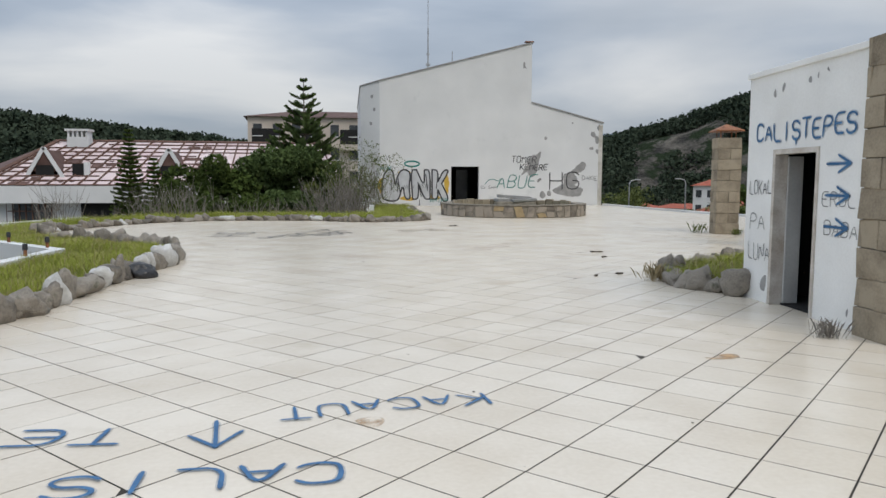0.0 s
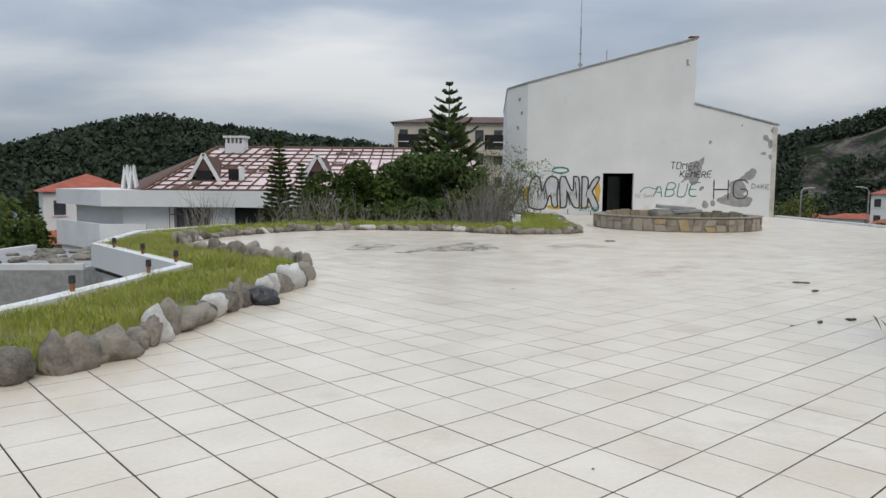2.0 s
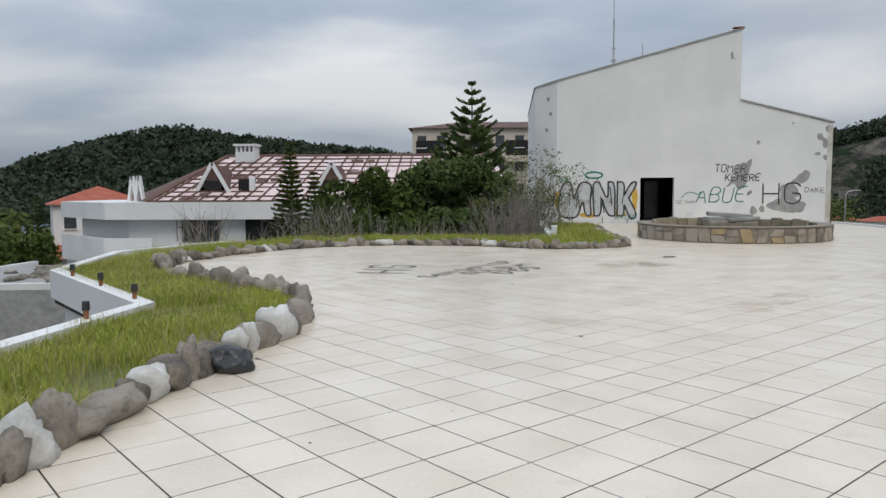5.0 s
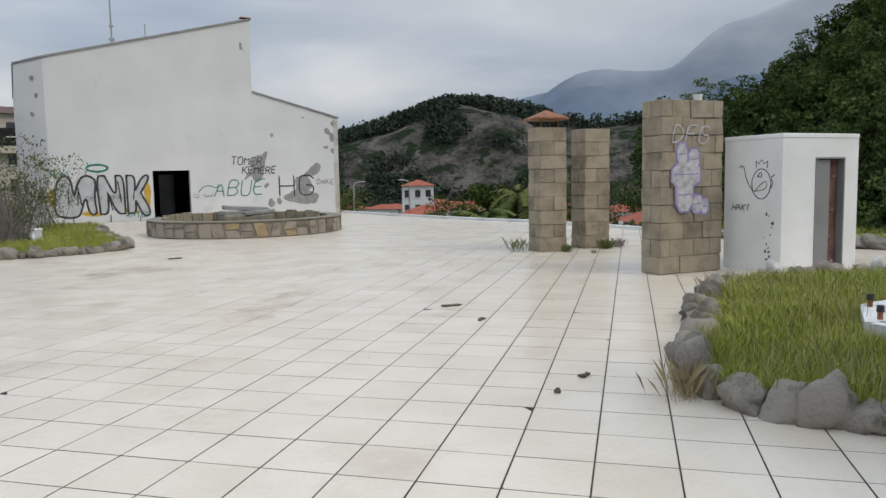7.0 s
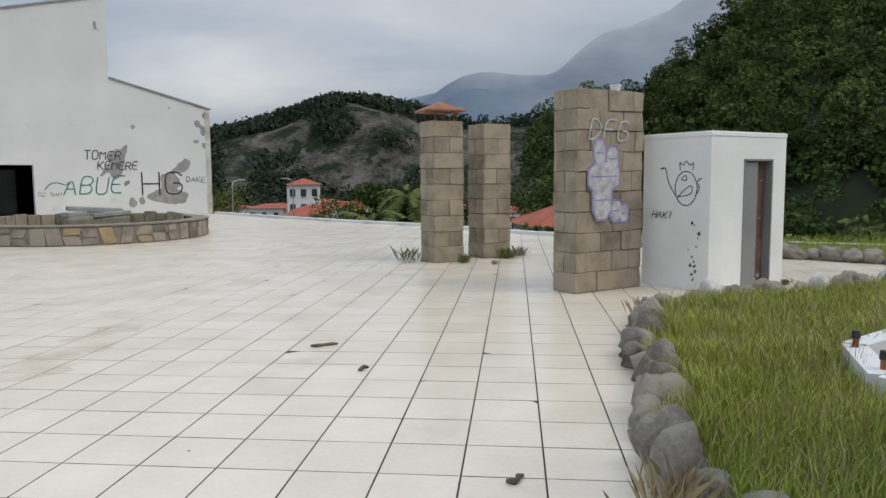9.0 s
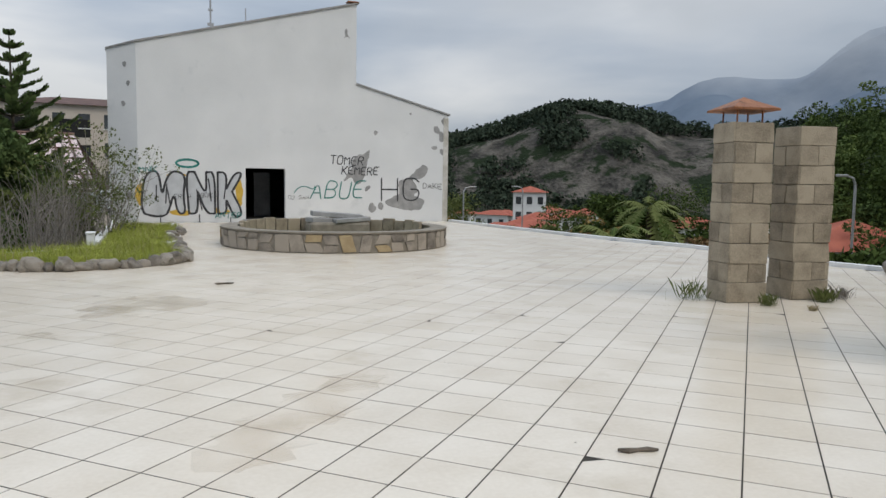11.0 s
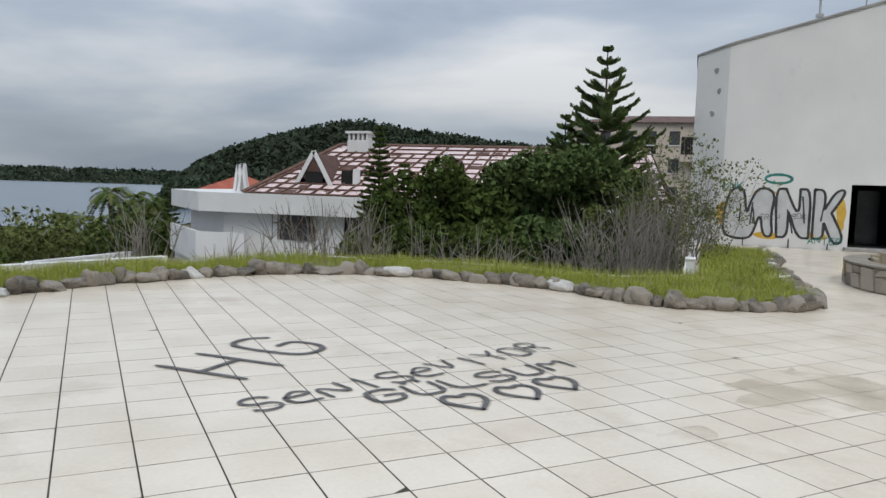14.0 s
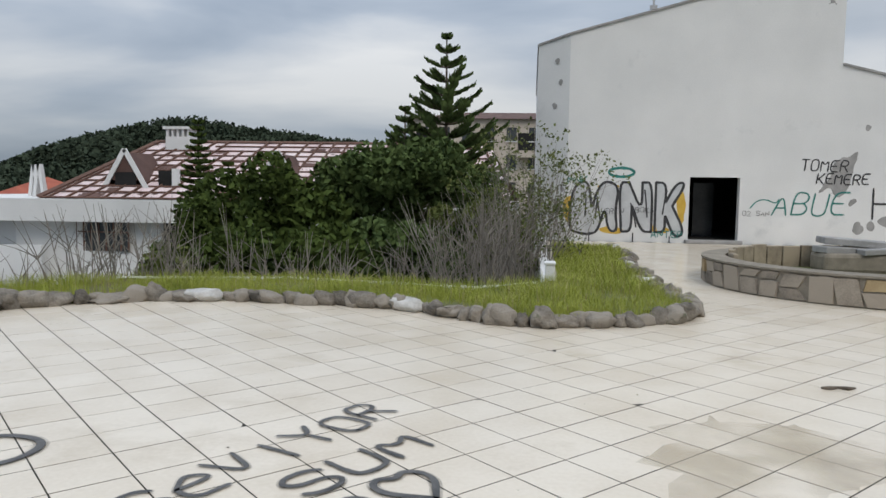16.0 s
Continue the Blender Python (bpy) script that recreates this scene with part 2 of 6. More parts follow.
def cloud_material():
    m = bpy.data.materials.new("low_cloud")
    m.use_nodes = True
    n, l = m.node_tree.nodes, m.node_tree.links
    n.clear()
    out, mix, clear = n.new("ShaderNodeOutputMaterial"), n.new("ShaderNodeMixShader"), n.new("ShaderNodeBsdfTransparent")
    # Cloud brightness is emitted by the card; lamps and sky don't light it.
    glow = n.new("ShaderNodeEmission")
    glow.inputs[0].default_value, glow.inputs[1].default_value = (0.50, 0.54, 0.59, 1), 1.0
    where, fog = n.new("ShaderNodeTexCoord"), n.new("ShaderNodeTexNoise")
    fog.inputs["Scale"].default_value, fog.inputs["Detail"].default_value = 3.0, 6
    l.new(where.outputs["Generated"], fog.inputs["Vector"])
    sp = n.new("ShaderNodeSeparateXYZ")
    l.new(where.outputs["Generated"], sp.inputs[0])
    up = n.new("ShaderNodeMath")
    up.operation = "MULTIPLY_ADD"
    up.inputs[1].default_value = 1.2
    l.new(sp.outputs["Z"], up.inputs[0])
    l.new(fog.outputs["Fac"], up.inputs[2])
    cut = n.new("ShaderNodeMapRange")
    cut.inputs["From Min"].default_value, cut.inputs["From Max"].default_value = 0.62, 1.2
    l.new(up.outputs[0], cut.inputs["Value"])
    fade = n.new("ShaderNodeMath")
    fade.operation = "SUBTRACT"
    fade.inputs[0].default_value = 1.0
    l.new(sp.outputs["X"], fade.inputs[1])
    value = cut.outputs[0]
    for a, b, k in ((sp.outputs["X"], fade.outputs[0], 5.0), (sp.outputs["Z"], None, -4.0)):
        side = n.new("ShaderNodeMath")
        side.operation = "MULTIPLY" if b else "MULTIPLY_ADD"
        l.new(a, side.inputs[0])
        if b:
            l.new(b, side.inputs[1])
        else:
            side.inputs[1].default_value, side.inputs[2].default_value = k, 4.0
        ramp = n.new("ShaderNodeMapRange")
        ramp.inputs["From Max"].default_value = 0.22 if b else 1.6
        l.new(side.outputs[0], ramp.inputs["Value"])
        both_m = n.new("ShaderNodeMath")
        both_m.operation = "MULTIPLY"
        l.new(value, both_m.inputs[0])
        l.new(ramp.outputs[0], both_m.inputs[1])
        value = both_m.outputs[0]
    l.new(value, mix.inputs[0])
    l.new(clear.outputs[0], mix.inputs[1])
    l.new(glow.outputs[0], mix.inputs[2])
    l.new(mix.outputs[0], out.inputs[0])
    return m


CLOUD = cloud_material()


def overspray(name, colour, cover):
    """A thin mist of paint through which the surface shows."""
    m = bpy.data.materials.new(name)
    m.use_nodes = True
    n, l = m.node_tree.nodes, m.node_tree.links
    mix, clear = n.new("ShaderNodeMixShader"), n.new("ShaderNodeBsdfTransparent")
    grain, geo = n.new("ShaderNodeTexNoise"), n.new("ShaderNodeNewGeometry")
    grain.inputs["Scale"].default_value = 40
    l.new(geo.outputs["Position"], grain.inputs["Vector"])
    cut = n.new("ShaderNodeMapRange")
    cut.inputs["To Max"].default_value = cover * 1.6
    l.new(grain.outputs["Fac"], cut.inputs["Value"])
    n["Principled BSDF"].inputs["Base Color"].default_value = (*colour, 1)
    l.new(cut.outputs[0], mix.inputs[0])
    l.new(clear.outputs[0], mix.inputs[1])
    l.new(n["Principled BSDF"].outputs[0], mix.inputs[2])
    l.new(mix.outputs[0], n["Material Output"].inputs[0])
    return m


MIST = {GREY_SPRAY: overspray("black_overspray", (0.06, 0.06, 0.06), 0.28), BLUE_SPRAY: overspray("blue_overspray", (0.04, 0.2, 0.42), 0.28), TEAL: overspray("teal_overspray", (0.02, 0.25, 0.2), 0.22)}


# ---- mesh helpers ----
def mesh_ob(name, verts, faces, mat, parent=None, label="", smooth=False):
    me = bpy.data.meshes.new(name)
    me.from_pydata([tuple(v) for v in verts], [], [tuple(f) for f in faces])
    if smooth:
        me.polygons.foreach_set("use_smooth", [True] * len(me.polygons))
    me.materials.append(mat)
    me.update()
    ob = new(name, me)
    if parent:
        ob.parent = parent
    if label:
        tagged(ob, label)
    return ob


def part(name, bm, mat, parent=None, label="", smooth=False):
    me = bpy.data.meshes.new(name)
    bm.to_mesh(me)
    bm.free()
    if smooth:
        me.polygons.foreach_set("use_smooth", [True] * len(me.polygons))
    me.materials.append(mat)
    ob = new(name, me)
    if parent:
        ob.parent = parent
    if label:
        tagged(ob, label)
    return ob


def thing(name, m, label, category, group=""):
    ob = new(name)
    ob.matrix_world = m
    ob.empty_display_size = 0.1
    return tagged(ob, label, category, group)


def piece(name, me, parent, m):
    ob = new(name, me)
    ob.parent = parent
    ob.matrix_basis = m
    return ob


def block(*spans, bevel=0.0, bm=None):
    """Boxes from (x0, x1, y0, y1, z0, z1), in one bmesh."""
    bm = bm or bmesh.new()
    for x0, x1, y0, y1, z0, z1 in spans:
        made = bmesh.ops.create_cube(bm, size=1, matrix=Matrix.Translation(((x0 + x1) / 2, (y0 + y1) / 2, (z0 + z1) / 2)) @ Matrix.Diagonal((x1 - x0, y1 - y0, z1 - z0, 1)))
        if bevel:
            edges = list({e for v in made["verts"] for e in v.link_edges})
            bmesh.ops.bevel(bm, geom=edges, offset=bevel, segments=2, affect="EDGES", profile=0.5)
    return bm


def prism(outline, z0, z1, bm=None):
    """A slab with this outline of (x, y), anticlockwise."""
    bm = bm or bmesh.new()
    low = [bm.verts.new((x, y, z0)) for x, y in outline]
    high = [bm.verts.new((x, y, z1)) for x, y in outline]
    n = len(outline)
    bm.faces.new(high)
    bm.faces.new(low[::-1])
    for i in range(n):
        bm.faces.new((low[i], low[(i + 1) % n], high[(i + 1) % n], high[i]))
    return bm


def tube(points, radii, sides=6, bm=None):
    bm = bm or bmesh.new()
    rings = []
    for i, p in enumerate(points):
        p = Vector(p)
        way = Vector(points[min(i + 1, len(points) - 1)]) - Vector(points[max(i - 1, 0)])
        q = way.to_track_quat("Z", "Y")
        r = radii[i] if hasattr(radii, "__len__") else radii
        rings.append([bm.verts.new(p + q @ Vector((r * math.cos(a), r * math.sin(a), 0))) for a in [k * math.tau / sides for k in range(sides)]])
    for a, b in zip(rings, rings[1:]):
        for k in range(sides):
            bm.faces.new((a[k], a[(k + 1) % sides], b[(k + 1) % sides], b[k]))
    bm.faces.new(rings[0][::-1])
    bm.faces.new(rings[-1])
    return bm


def smooth_line(points, rounds=2, closed=False):
    pts = [Vector(p) for p in points]
    for _ in range(rounds):
        out = [] if closed else [pts[0]]
        pairs = list(zip(pts, pts[1:] + pts[:1])) if closed else list(zip(pts, pts[1:]))
        for a, b in pairs:
            out += [a.lerp(b, 0.25), a.lerp(b, 0.75)]
        if not closed:
            out.append(pts[-1])
        pts = out
    return pts


def inside(x, y, outline):
    hit, n = False, len(outline)
    for i in range(n):
        (x0, y0), (x1, y1) = outline[i][:2], outline[(i + 1) % n][:2]
        if (y0 > y) != (y1 > y) and x < (x1 - x0) * (y - y0) / (y1 - y0) + x0:
            hit = not hit
    return hit


# ---- spray lettering: strokes on a grid of 4 by 6 ----
STROKES = {
    "A": "002640 1232", "B": "00063645443303 3342413000", "C": "4536160501103041", "D": "00062644422000", "E": "40000646 0333",
    "F": "000646 0333", "G": "45361605011030414323", "H": "0006 4046 0343", "I": "2026", "K": "0006 0246 1340", "L": "060040",
    "M": "0006234640", "N": "00064046", "O": "100105163645413010", "P": "00063645443303", "R": "00063645443303 2340",
    "S": "453616050413334241301001", "T": "2026 0646", "U": "060110304146", "V": "062046", "Y": "062346 2320",
    "W": "0610233046", "e": "0343443525140301102040", "*": "200305162536454320", ">": "0343 2543 2143", "u": "060110304146 1718 3738",
    "s": "453616050413334241301001 2029", "o": "100105163645413010", "-": "0343", "J": "0110304146", "2": "0516364544000040", "0": "100105163645413010",
}


def ribbon(bm, points, width, z=0.0):
    """A flat brush stroke along (x, y) points, a little uneven in width."""
    pts = smooth_line([(x, y, z) for x, y in points], 2)
    rows = []
    for i, p in enumerate(pts):
        way = pts[min(i + 1, len(pts) - 1)] - pts[max(i - 1, 0)]
        if way.length < 1e-6:
            continue
        way.normalize()
        side = Vector((-way.y, way.x, 0)) * width / 2 * (1 + 0.25 * noise.noise(p * 7))
        end = way * width * 0.4 if i in (0, len(pts) - 1) else Vector()
        end = -end if i == 0 else end
        k = 0.5 if i in (0, len(pts) - 1) else 1
        rows.append((bm.verts.new(p + end + side * k), bm.verts.new(p + end - side * k)))
    for (a, b), (c, d) in zip(rows, rows[1:]):
        bm.faces.new((a, b, d, c))


def lettering(name, text, m, size, width, mat, label, wide=0.72, gap=1.35, wobble=0.08, lean=0.0):
    """Hand-sprayed text that lies flat in the xy plane of m."""
    bm, soft, rnd, z = bmesh.new(), bmesh.new(), random.Random(text), 0.0
    for i, ch in enumerate(text):
        if ch == " ":
            continue
        dy, tilt = rnd.uniform(-wobble, wobble) * size, rnd.uniform(-0.1, 0.1)
        for stroke in STROKES[ch].split():
            pts = []
            for a, b in zip(stroke[::2], stroke[1::2]):
                u, v = int(a) / 4, int(b) / 6
                v = -0.25 if b == "9" else v
                u += (v - 0.5) * (tilt + lean)
                pts.append((size * (i * gap * wide + u * wide), size * v + dy))
            z += 0.0003
            ribbon(bm, pts, width * 0.85, z + 0.003)
            if mat in MIST:
                ribbon(soft, pts, width * 1.55, z - 0.001)
    ob = part(name, bm, mat)
    if mat in MIST:
        part("overspray", soft, MIST[mat], ob)
    else:
        soft.free()
    ob.matrix_world = m
    return tagged(ob, label, "graffiti")


def upright(x, y, z, turn=0):
    """The pose of a text on a wall that faces -y, turned about z by that many degrees."""
    return pose(x, y, z, 90, 0, turn)


def along(p, q, z=0.006, flip=False):
    """A pose on the floor whose x axis runs from p to q."""
    a = math.degrees(math.atan2(q[1] - p[1], q[0] - p[0]))
    return pose(p[0], p[1], z, 0, 0, a)


def blot(name, outline, m, mat, label, category, ragged=0.12, seed=0):
    """A thin ragged patch with this outline in the xy plane of m."""
    pts = smooth_line([(x, y, 0) for x, y in outline], 3, closed=True)
    off = Vector((seed * 3.1, 0, 0))
    bm = bmesh.new()
    vs = [bm.verts.new(p + Vector((noise.noise(p * 5 + off), noise.noise(p * 5 + off + Vector((9, 9, 9))), 0)) * ragged) for p in pts]
    bm.faces.new(vs)
    bmesh.ops.triangulate(bm, faces=bm.faces[:])
    ob = part(name, bm, mat)
    ob.matrix_world = m
    return tagged(ob, label, category)


# ---- terrace ----
EDGE = [(-11.6, -46), (8, -46), (8, -37), (13, -33.5), (13, -27), (11.6, -24), (10.3, -19), (10.4, -14.5), (9.7, -11), (9.2, -6), (8.9, 0.0),
        (-4.8, 0.0), (-4.85, -12.4), (-6.1, -13.5), (-9.3, -12.9), (-12.2, -13.6), (-14.3, -16.2), (-15.6, -19.6), (-14.5, -23.8), (-10.9, -27.4), (-11.0, -31.2), (-11.3, -34)]
WELL = [(1.15, -31.05), (1.95, -30.55), (4.6, -30.65), (4.6, -32.5), (1.15, -31.9)]
SLAB_LINE = EDGE[:3] + [(4.6, -32.5), (1.15, -31.9), (1.15, -31.05), (1.95, -30.55), (4.6, -30.65), (4.602, -32.498), (8.0, -36.995)] + EDGE[3:]
slab = tagged(part("floor", prism(SLAB_LINE, -0.4, -0.0022), GROUT), "dark mossy grout bed of the tiled roof terrace", "floor", kind="structure")
body_outline = [(x * 0.985 - 0.05, y * 0.995 - 0.1) for x, y in EDGE]
tagged(part("wall_terrace_base", prism(body_outline, -9.0, -0.401), PAINT), "white rendered walls of the building below the terrace", "wall", kind="structure")
TILE_SIZE, TILE_TURN, TILE_X, TILE_Y = 0.4485, 45.3, 0.154, 0.092


def tile_mesh(name, half, bevel=0.0012):
    bm = block((-half, half, -half, half, -0.012, 0.0))
    top = [e for e in bm.edges if all(v.co.z > -0.001 for v in e.verts)]
    bmesh.ops.bevel(bm, geom=top, offset=bevel, segments=1, affect="EDGES")
    me = bpy.data.meshes.new(name)
    bm.to_mesh(me)
    bm.free()
    return me


# ---- white building with the doorway ----
building = thing("white_building", pose(2, 5, 0), "tall white rendered building with shed roofs and graffiti", "building")
building.matrix_world = Matrix.Identity(4)
W0, W1, WP, WS = -4.03, 8.84, 4.6, 4.6
D0, D1, DZ0, DZ1 = 0.0, 1.6, 0.12, 2.2


def roof_z(x):
    return 6.88 + (x + 4.03) * (9.15 - 6.88) / 8.63 if x <= 4.6 else 5.82 + (x - 4.6) * (4.72 - 5.82) / 4.24


def front_wall():
    bm = bmesh.new()
    for x0, x1, z0, t0, t1 in ((W0, D0, -9, roof_z(W0), roof_z(D0)), (D0, D1, DZ1, roof_z(D0), roof_z(D1)), (D1, WP, -9, roof_z(D1), roof_z(WP)), (WP, W1, -9, roof_z(4.601), roof_z(W1))):
        for y in (0.0, 0.3):
            vs = [bm.verts.new(v) for v in ((x0, y, z0), (x1, y, z0), (x1, y, t1), (x0, y, t0))]
            bm.faces.new(vs if y == 0 else vs[::-1])
    for x0, x1, z0, z1 in ((D0, D0, DZ0, DZ1), (D1, D1, DZ0, DZ1)):
        bm.faces.new([bm.verts.new(v) for v in ((x0, 0, z0), (x0, 0.3, z0), (x0, 0.3, z1), (x0, 0, z1))])
    bm.faces.new([bm.verts.new(v) for v in ((D0, 0, DZ1), (D1, 0, DZ1), (D1, 0.3, DZ1), (D0, 0.3, DZ1))])
    bm.faces.new([bm.verts.new(v) for v in ((WP, 0, roof_z(4.601)), (WP, 0.3, roof_z(4.601)), (WP, 0.3, roof_z(4.6)), (WP, 0, roof_z(4.6)))])
    bmesh.ops.remove_doubles(bm, verts=bm.verts, dist=0.001)
    return bm


part("front_wall", front_wall(), PAINT, building)
left = bmesh.new()
for x0, y0, z0, x1, y1, z1 in ((W0, 0, 6.88, -5.08, 0.62, 6.62), (-5.08, 0.62, 6.62, -5.08, 14, 6.62), (W1, 0, 4.72, W1, 14, 4.72), (WP, 0.3, 9.15, WP, 14, 9.15)):
    left.faces.new([left.verts.new(v) for v in ((x0, y0, -9), (x0, y0, z0), (x1, y1, z1), (x1, y1, -9))])
left.faces.new([left.verts.new(v) for v in ((-5.08, 14, -9), (-5.08, 14, 6.62), (WP, 14, 9.15), (W1, 14, 4.72), (W1, 14, -9))])
part("side_wall", left, PAINT, building)
roof = bmesh.new()
for pts in (((-5.12, 0.6, 6.62), (W0, -0.06, 6.88), (WP + 0.1, -0.06, 9.17), (WP + 0.1, 14, 9.17), (-5.12, 14, 6.62)), ((WP, -0.06, 5.82), (W1 + 0.08, -0.06, 4.72), (W1 + 0.08, 14, 4.72), (WP, 14, 5.82))):
    low = [roof.verts.new(p) for p in pts]
    high = [roof.verts.new((p[0], p[1], p[2] + 0.07)) for p in pts]
    roof.faces.new(high)
    roof.faces.new(low[::-1])
    for i in range(len(pts)):
        roof.faces.new((low[i], low[(i + 1) % len(pts)], high[(i + 1) % len(pts)], high[i]))
part("roof", roof, PLASTER, building, "thin grey roof edge with metal flashing")
# Room lining painted near black: the shade indoors is its colour.
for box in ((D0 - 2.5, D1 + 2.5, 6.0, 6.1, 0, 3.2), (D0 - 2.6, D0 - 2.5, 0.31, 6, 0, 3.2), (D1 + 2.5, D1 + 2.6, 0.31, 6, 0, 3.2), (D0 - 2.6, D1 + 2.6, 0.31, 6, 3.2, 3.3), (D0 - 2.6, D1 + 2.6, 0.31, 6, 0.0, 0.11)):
    part("room_lining", block(box), SHADE_BLACK, building, "bare room behind the doorway, its unlit shade painted near black")
part("inner_door", block((0.62, 1.35, 2.4, 2.46, 0.11, 2.05), bevel=0.01), GLASS, building, "dark grey door leaf in the room")
part("threshold", block((D0 - 0.12, D1 + 0.1, -0.28, 0.3, 0.0, 0.115), bevel=0.02), PLASTER, building, "worn concrete step")
part("corner_strip", block((8.62, 8.86, -0.012, 0.1, 0, 4.6), bevel=0.006), material("streaked_corner", (0.36, 0.33, 0.27), (0.68, 0.66, 0.62), 2, 0.9, 0.5, 20), building, "peeling stained corner of the wall")
mast = thing("antenna_mast", pose(-1.2, 1.2, 7.65), "thin galvanised antenna mast on the roof", "antenna")
part("pole", tube([(0, 0, -0.4), (0, 0, 2.4)], 0.035), STEEL, mast)
part("whip", tube([(0, 0, 2.4), (0, 0, 4.0)], 0.018), STEEL, mast)
part("bracket", block((-0.12, 0.12, -0.05, 0.05, 0.3, 0.42)), STEEL, mast)
part("bracket", block((-0.09, 0.09, -0.04, 0.04, 0.9, 0.98)), STEEL, mast)
whip = thing("short_antenna", pose(0.17, 1.0, 7.9), "short thin grey pole on the roof edge", "antenna")
part("pole", tube([(0, 0, -0.3), (0, 0, 0.85)], 0.022), STEEL, whip)
flash = thing("bent_flashing", pose(4.45, -0.02, 9.2), "bent rusty metal flashing on the roof peak", "flashing")
part("sheet", block((-0.25, 0.22, -0.06, 0.3, 0.0, 0.05), bevel=0.01), RUST, flash)

# bare patches where the paint has come off
PATCHES = [
    ((4.15, 7.5), "-14 -25 05 35 24 14 1A -1A", 0.06), ((5.35, 3.4), "0A 2B 5A 25", 0.05), ((4.45, 1.75), "0A 6C 8E 7A 50 2-2 -12 -4-1 -32 05", 0.1),
    ((5.0, 1.3), "00 31 33 13", 0.08), ((6.3, 0.5), "06 37 2C 5E 9E C8 96 C6 F4 D0 90 50 -32 -44", 0.1), ((6.9, 1.85), "00 55 98 C5 91 50", 0.09),
    ((5.1, 0.35), "02 26 53 30", 0.09), ((5.55, 0.5), "02 24 41 20", 0.09), ((8.1, 3.9), "03 35 50 20", 0.08), ((8.35, 3.5), "05 37 42 20", 0.08), ((8.05, 3.15), "02 33 41 10", 0.08),
    ((8.5, 4.2), "05 39 45 20", 0.06), ((7.0, 4.65), "02 22 20 00", 0.05), ((8.4, 2.9), "03 24 42 20", 0.09),
]
DIGIT = {c: int(c, 16) for c in "0123456789ABCDEF"}


def outline_of(code, s):
    out = []
    for word in code.split():
        vals, neg = [], False
        for c in word:
            if c == "-":
                neg = True
            else:
                vals.append(-DIGIT[c] * s if neg else DIGIT[c] * s)
                neg = False
        out.append(tuple(vals[:2]))
    return out


for i, ((x, z), code, s) in enumerate(PATCHES):
    blot("peeled_patch", outline_of(code, s), upright(x, -0.004, z), PLASTER, "grey bare plaster where the white paint has peeled", "peeled patch", 0.06, i)
for i, (x, z, s) in enumerate(((-4.55, 5.9, 0.05), (-4.4, 5.2, 0.04), (-4.62, 4.4, 0.05), (-4.5, 0.8, 0.07), (-4.3, 1.6, 0.05))):
    y = -(x + 4.03) * 0.59 - 0.02
    blot("peeled_patch", outline_of("04 36 53 20", s), upright(x, y, z, -30.5), PLASTER, "small grey chip in the white wall paint", "peeled patch", 0.04, i)

# sprayed lettering on the wall
MNK = thing("wall_graffiti_piece", upright(-3.95, -0.003, 0.35), "large silver bubble-letter graffiti with black outline", "graffiti")


def flat(outline, z, rag=0.0, rounds=2):
    pts = smooth_line([(x, y, z) for x, y in outline], rounds, closed=True)
    bm = bmesh.new()
    bm.faces.new([bm.verts.new(p + Vector((noise.noise(p * 4), noise.noise(p * 4 + Vector((5, 5, 5))), 0)) * rag) for p in pts])
    bmesh.ops.triangulate(bm, faces=bm.faces[:])
    return bm


BUBBLES = ["10 03 1C 3F 6F 76 8B AF DF FD E6 F0 C0 B8 90 7-1 4-1", "G0 FF IF IF M6 MF MF PF P0 P0 M0 J8 J8 J0", "Q0 QF QF TF T9 T9 WF ZF V8 V8 Z0 W-2 T5 T5 T0"]


def code36(code, s):
    out = []
    for word in code.split():
        vals, neg = [], False
        for c in word:
            if c == "-":
                neg = True
            else:
                vals.append((-1 if neg else 1) * int(c, 36) * s)
                neg = False
        out.append(tuple(vals))
    return out


for dx, dz, code in ((-0.25, 0.15, "0A 2G 8I 8A 40"), (0.9, -0.15, "03 86 H3 C0"), (2.5, -0.1, "04 86 F3 A0"), (3.5, 0.3, "0K 3L 6C 50 20"), (0.8, 1.35, "02 85 G3 A0")):
    part("backing", flat([(x + dx, y + dz) for x, y in code36(code, 0.06)], 0.001, 0.05), YELLOW, MNK, "ochre sprayed cloud")
for k, code in enumerate(BUBBLES):
    pts = code36(code, 0.11)
    part("letter", flat(pts, 0.002 + 0.0007 * k), SILVER, MNK)
    rim = bmesh.new()
    ribbon(rim, pts + pts[:1], 0.085, 0.0045 + 0.0004 * k)
    part("outline", rim, BLACK, MNK)
inner = bmesh.new()
for k, (x, z, a, b) in enumerate(((0.9, 0.4, 0.05, 0.75), (1.05, 0.4, -0.12, 0.7), (2.25, 0.15, -0.2, 0.8), (3.1, 0.6, 0.12, 0.8), (0.55, 0.5, 0.02, 0.6), (2.6, 0.5, -0.1, 0.9))):
    ribbon(inner, [(x, z), (x + a * 0.5, z + b * 0.6), (x + a, z + b)], 0.05, 0.0065 + k * 0.0003)
for k, (x, z) in enumerate(((0.7, -0.35), (2.15, -0.35), (3.35, -0.45))):
    ribbon(inner, [(x, z + 0.3), (x, z)], 0.04, 0.0085 + k * 0.0003)
part("stroke", inner, BLACK, MNK)
halo = bmesh.new()
ribbon(halo, [(1.72 + 0.42 * math.cos(a), 1.98 + 0.15 * math.sin(a)) for a in [k * math.tau / 16 for k in range(17)]], 0.09, 0.002)
part("halo", halo, TEAL, MNK, "teal sprayed ring")
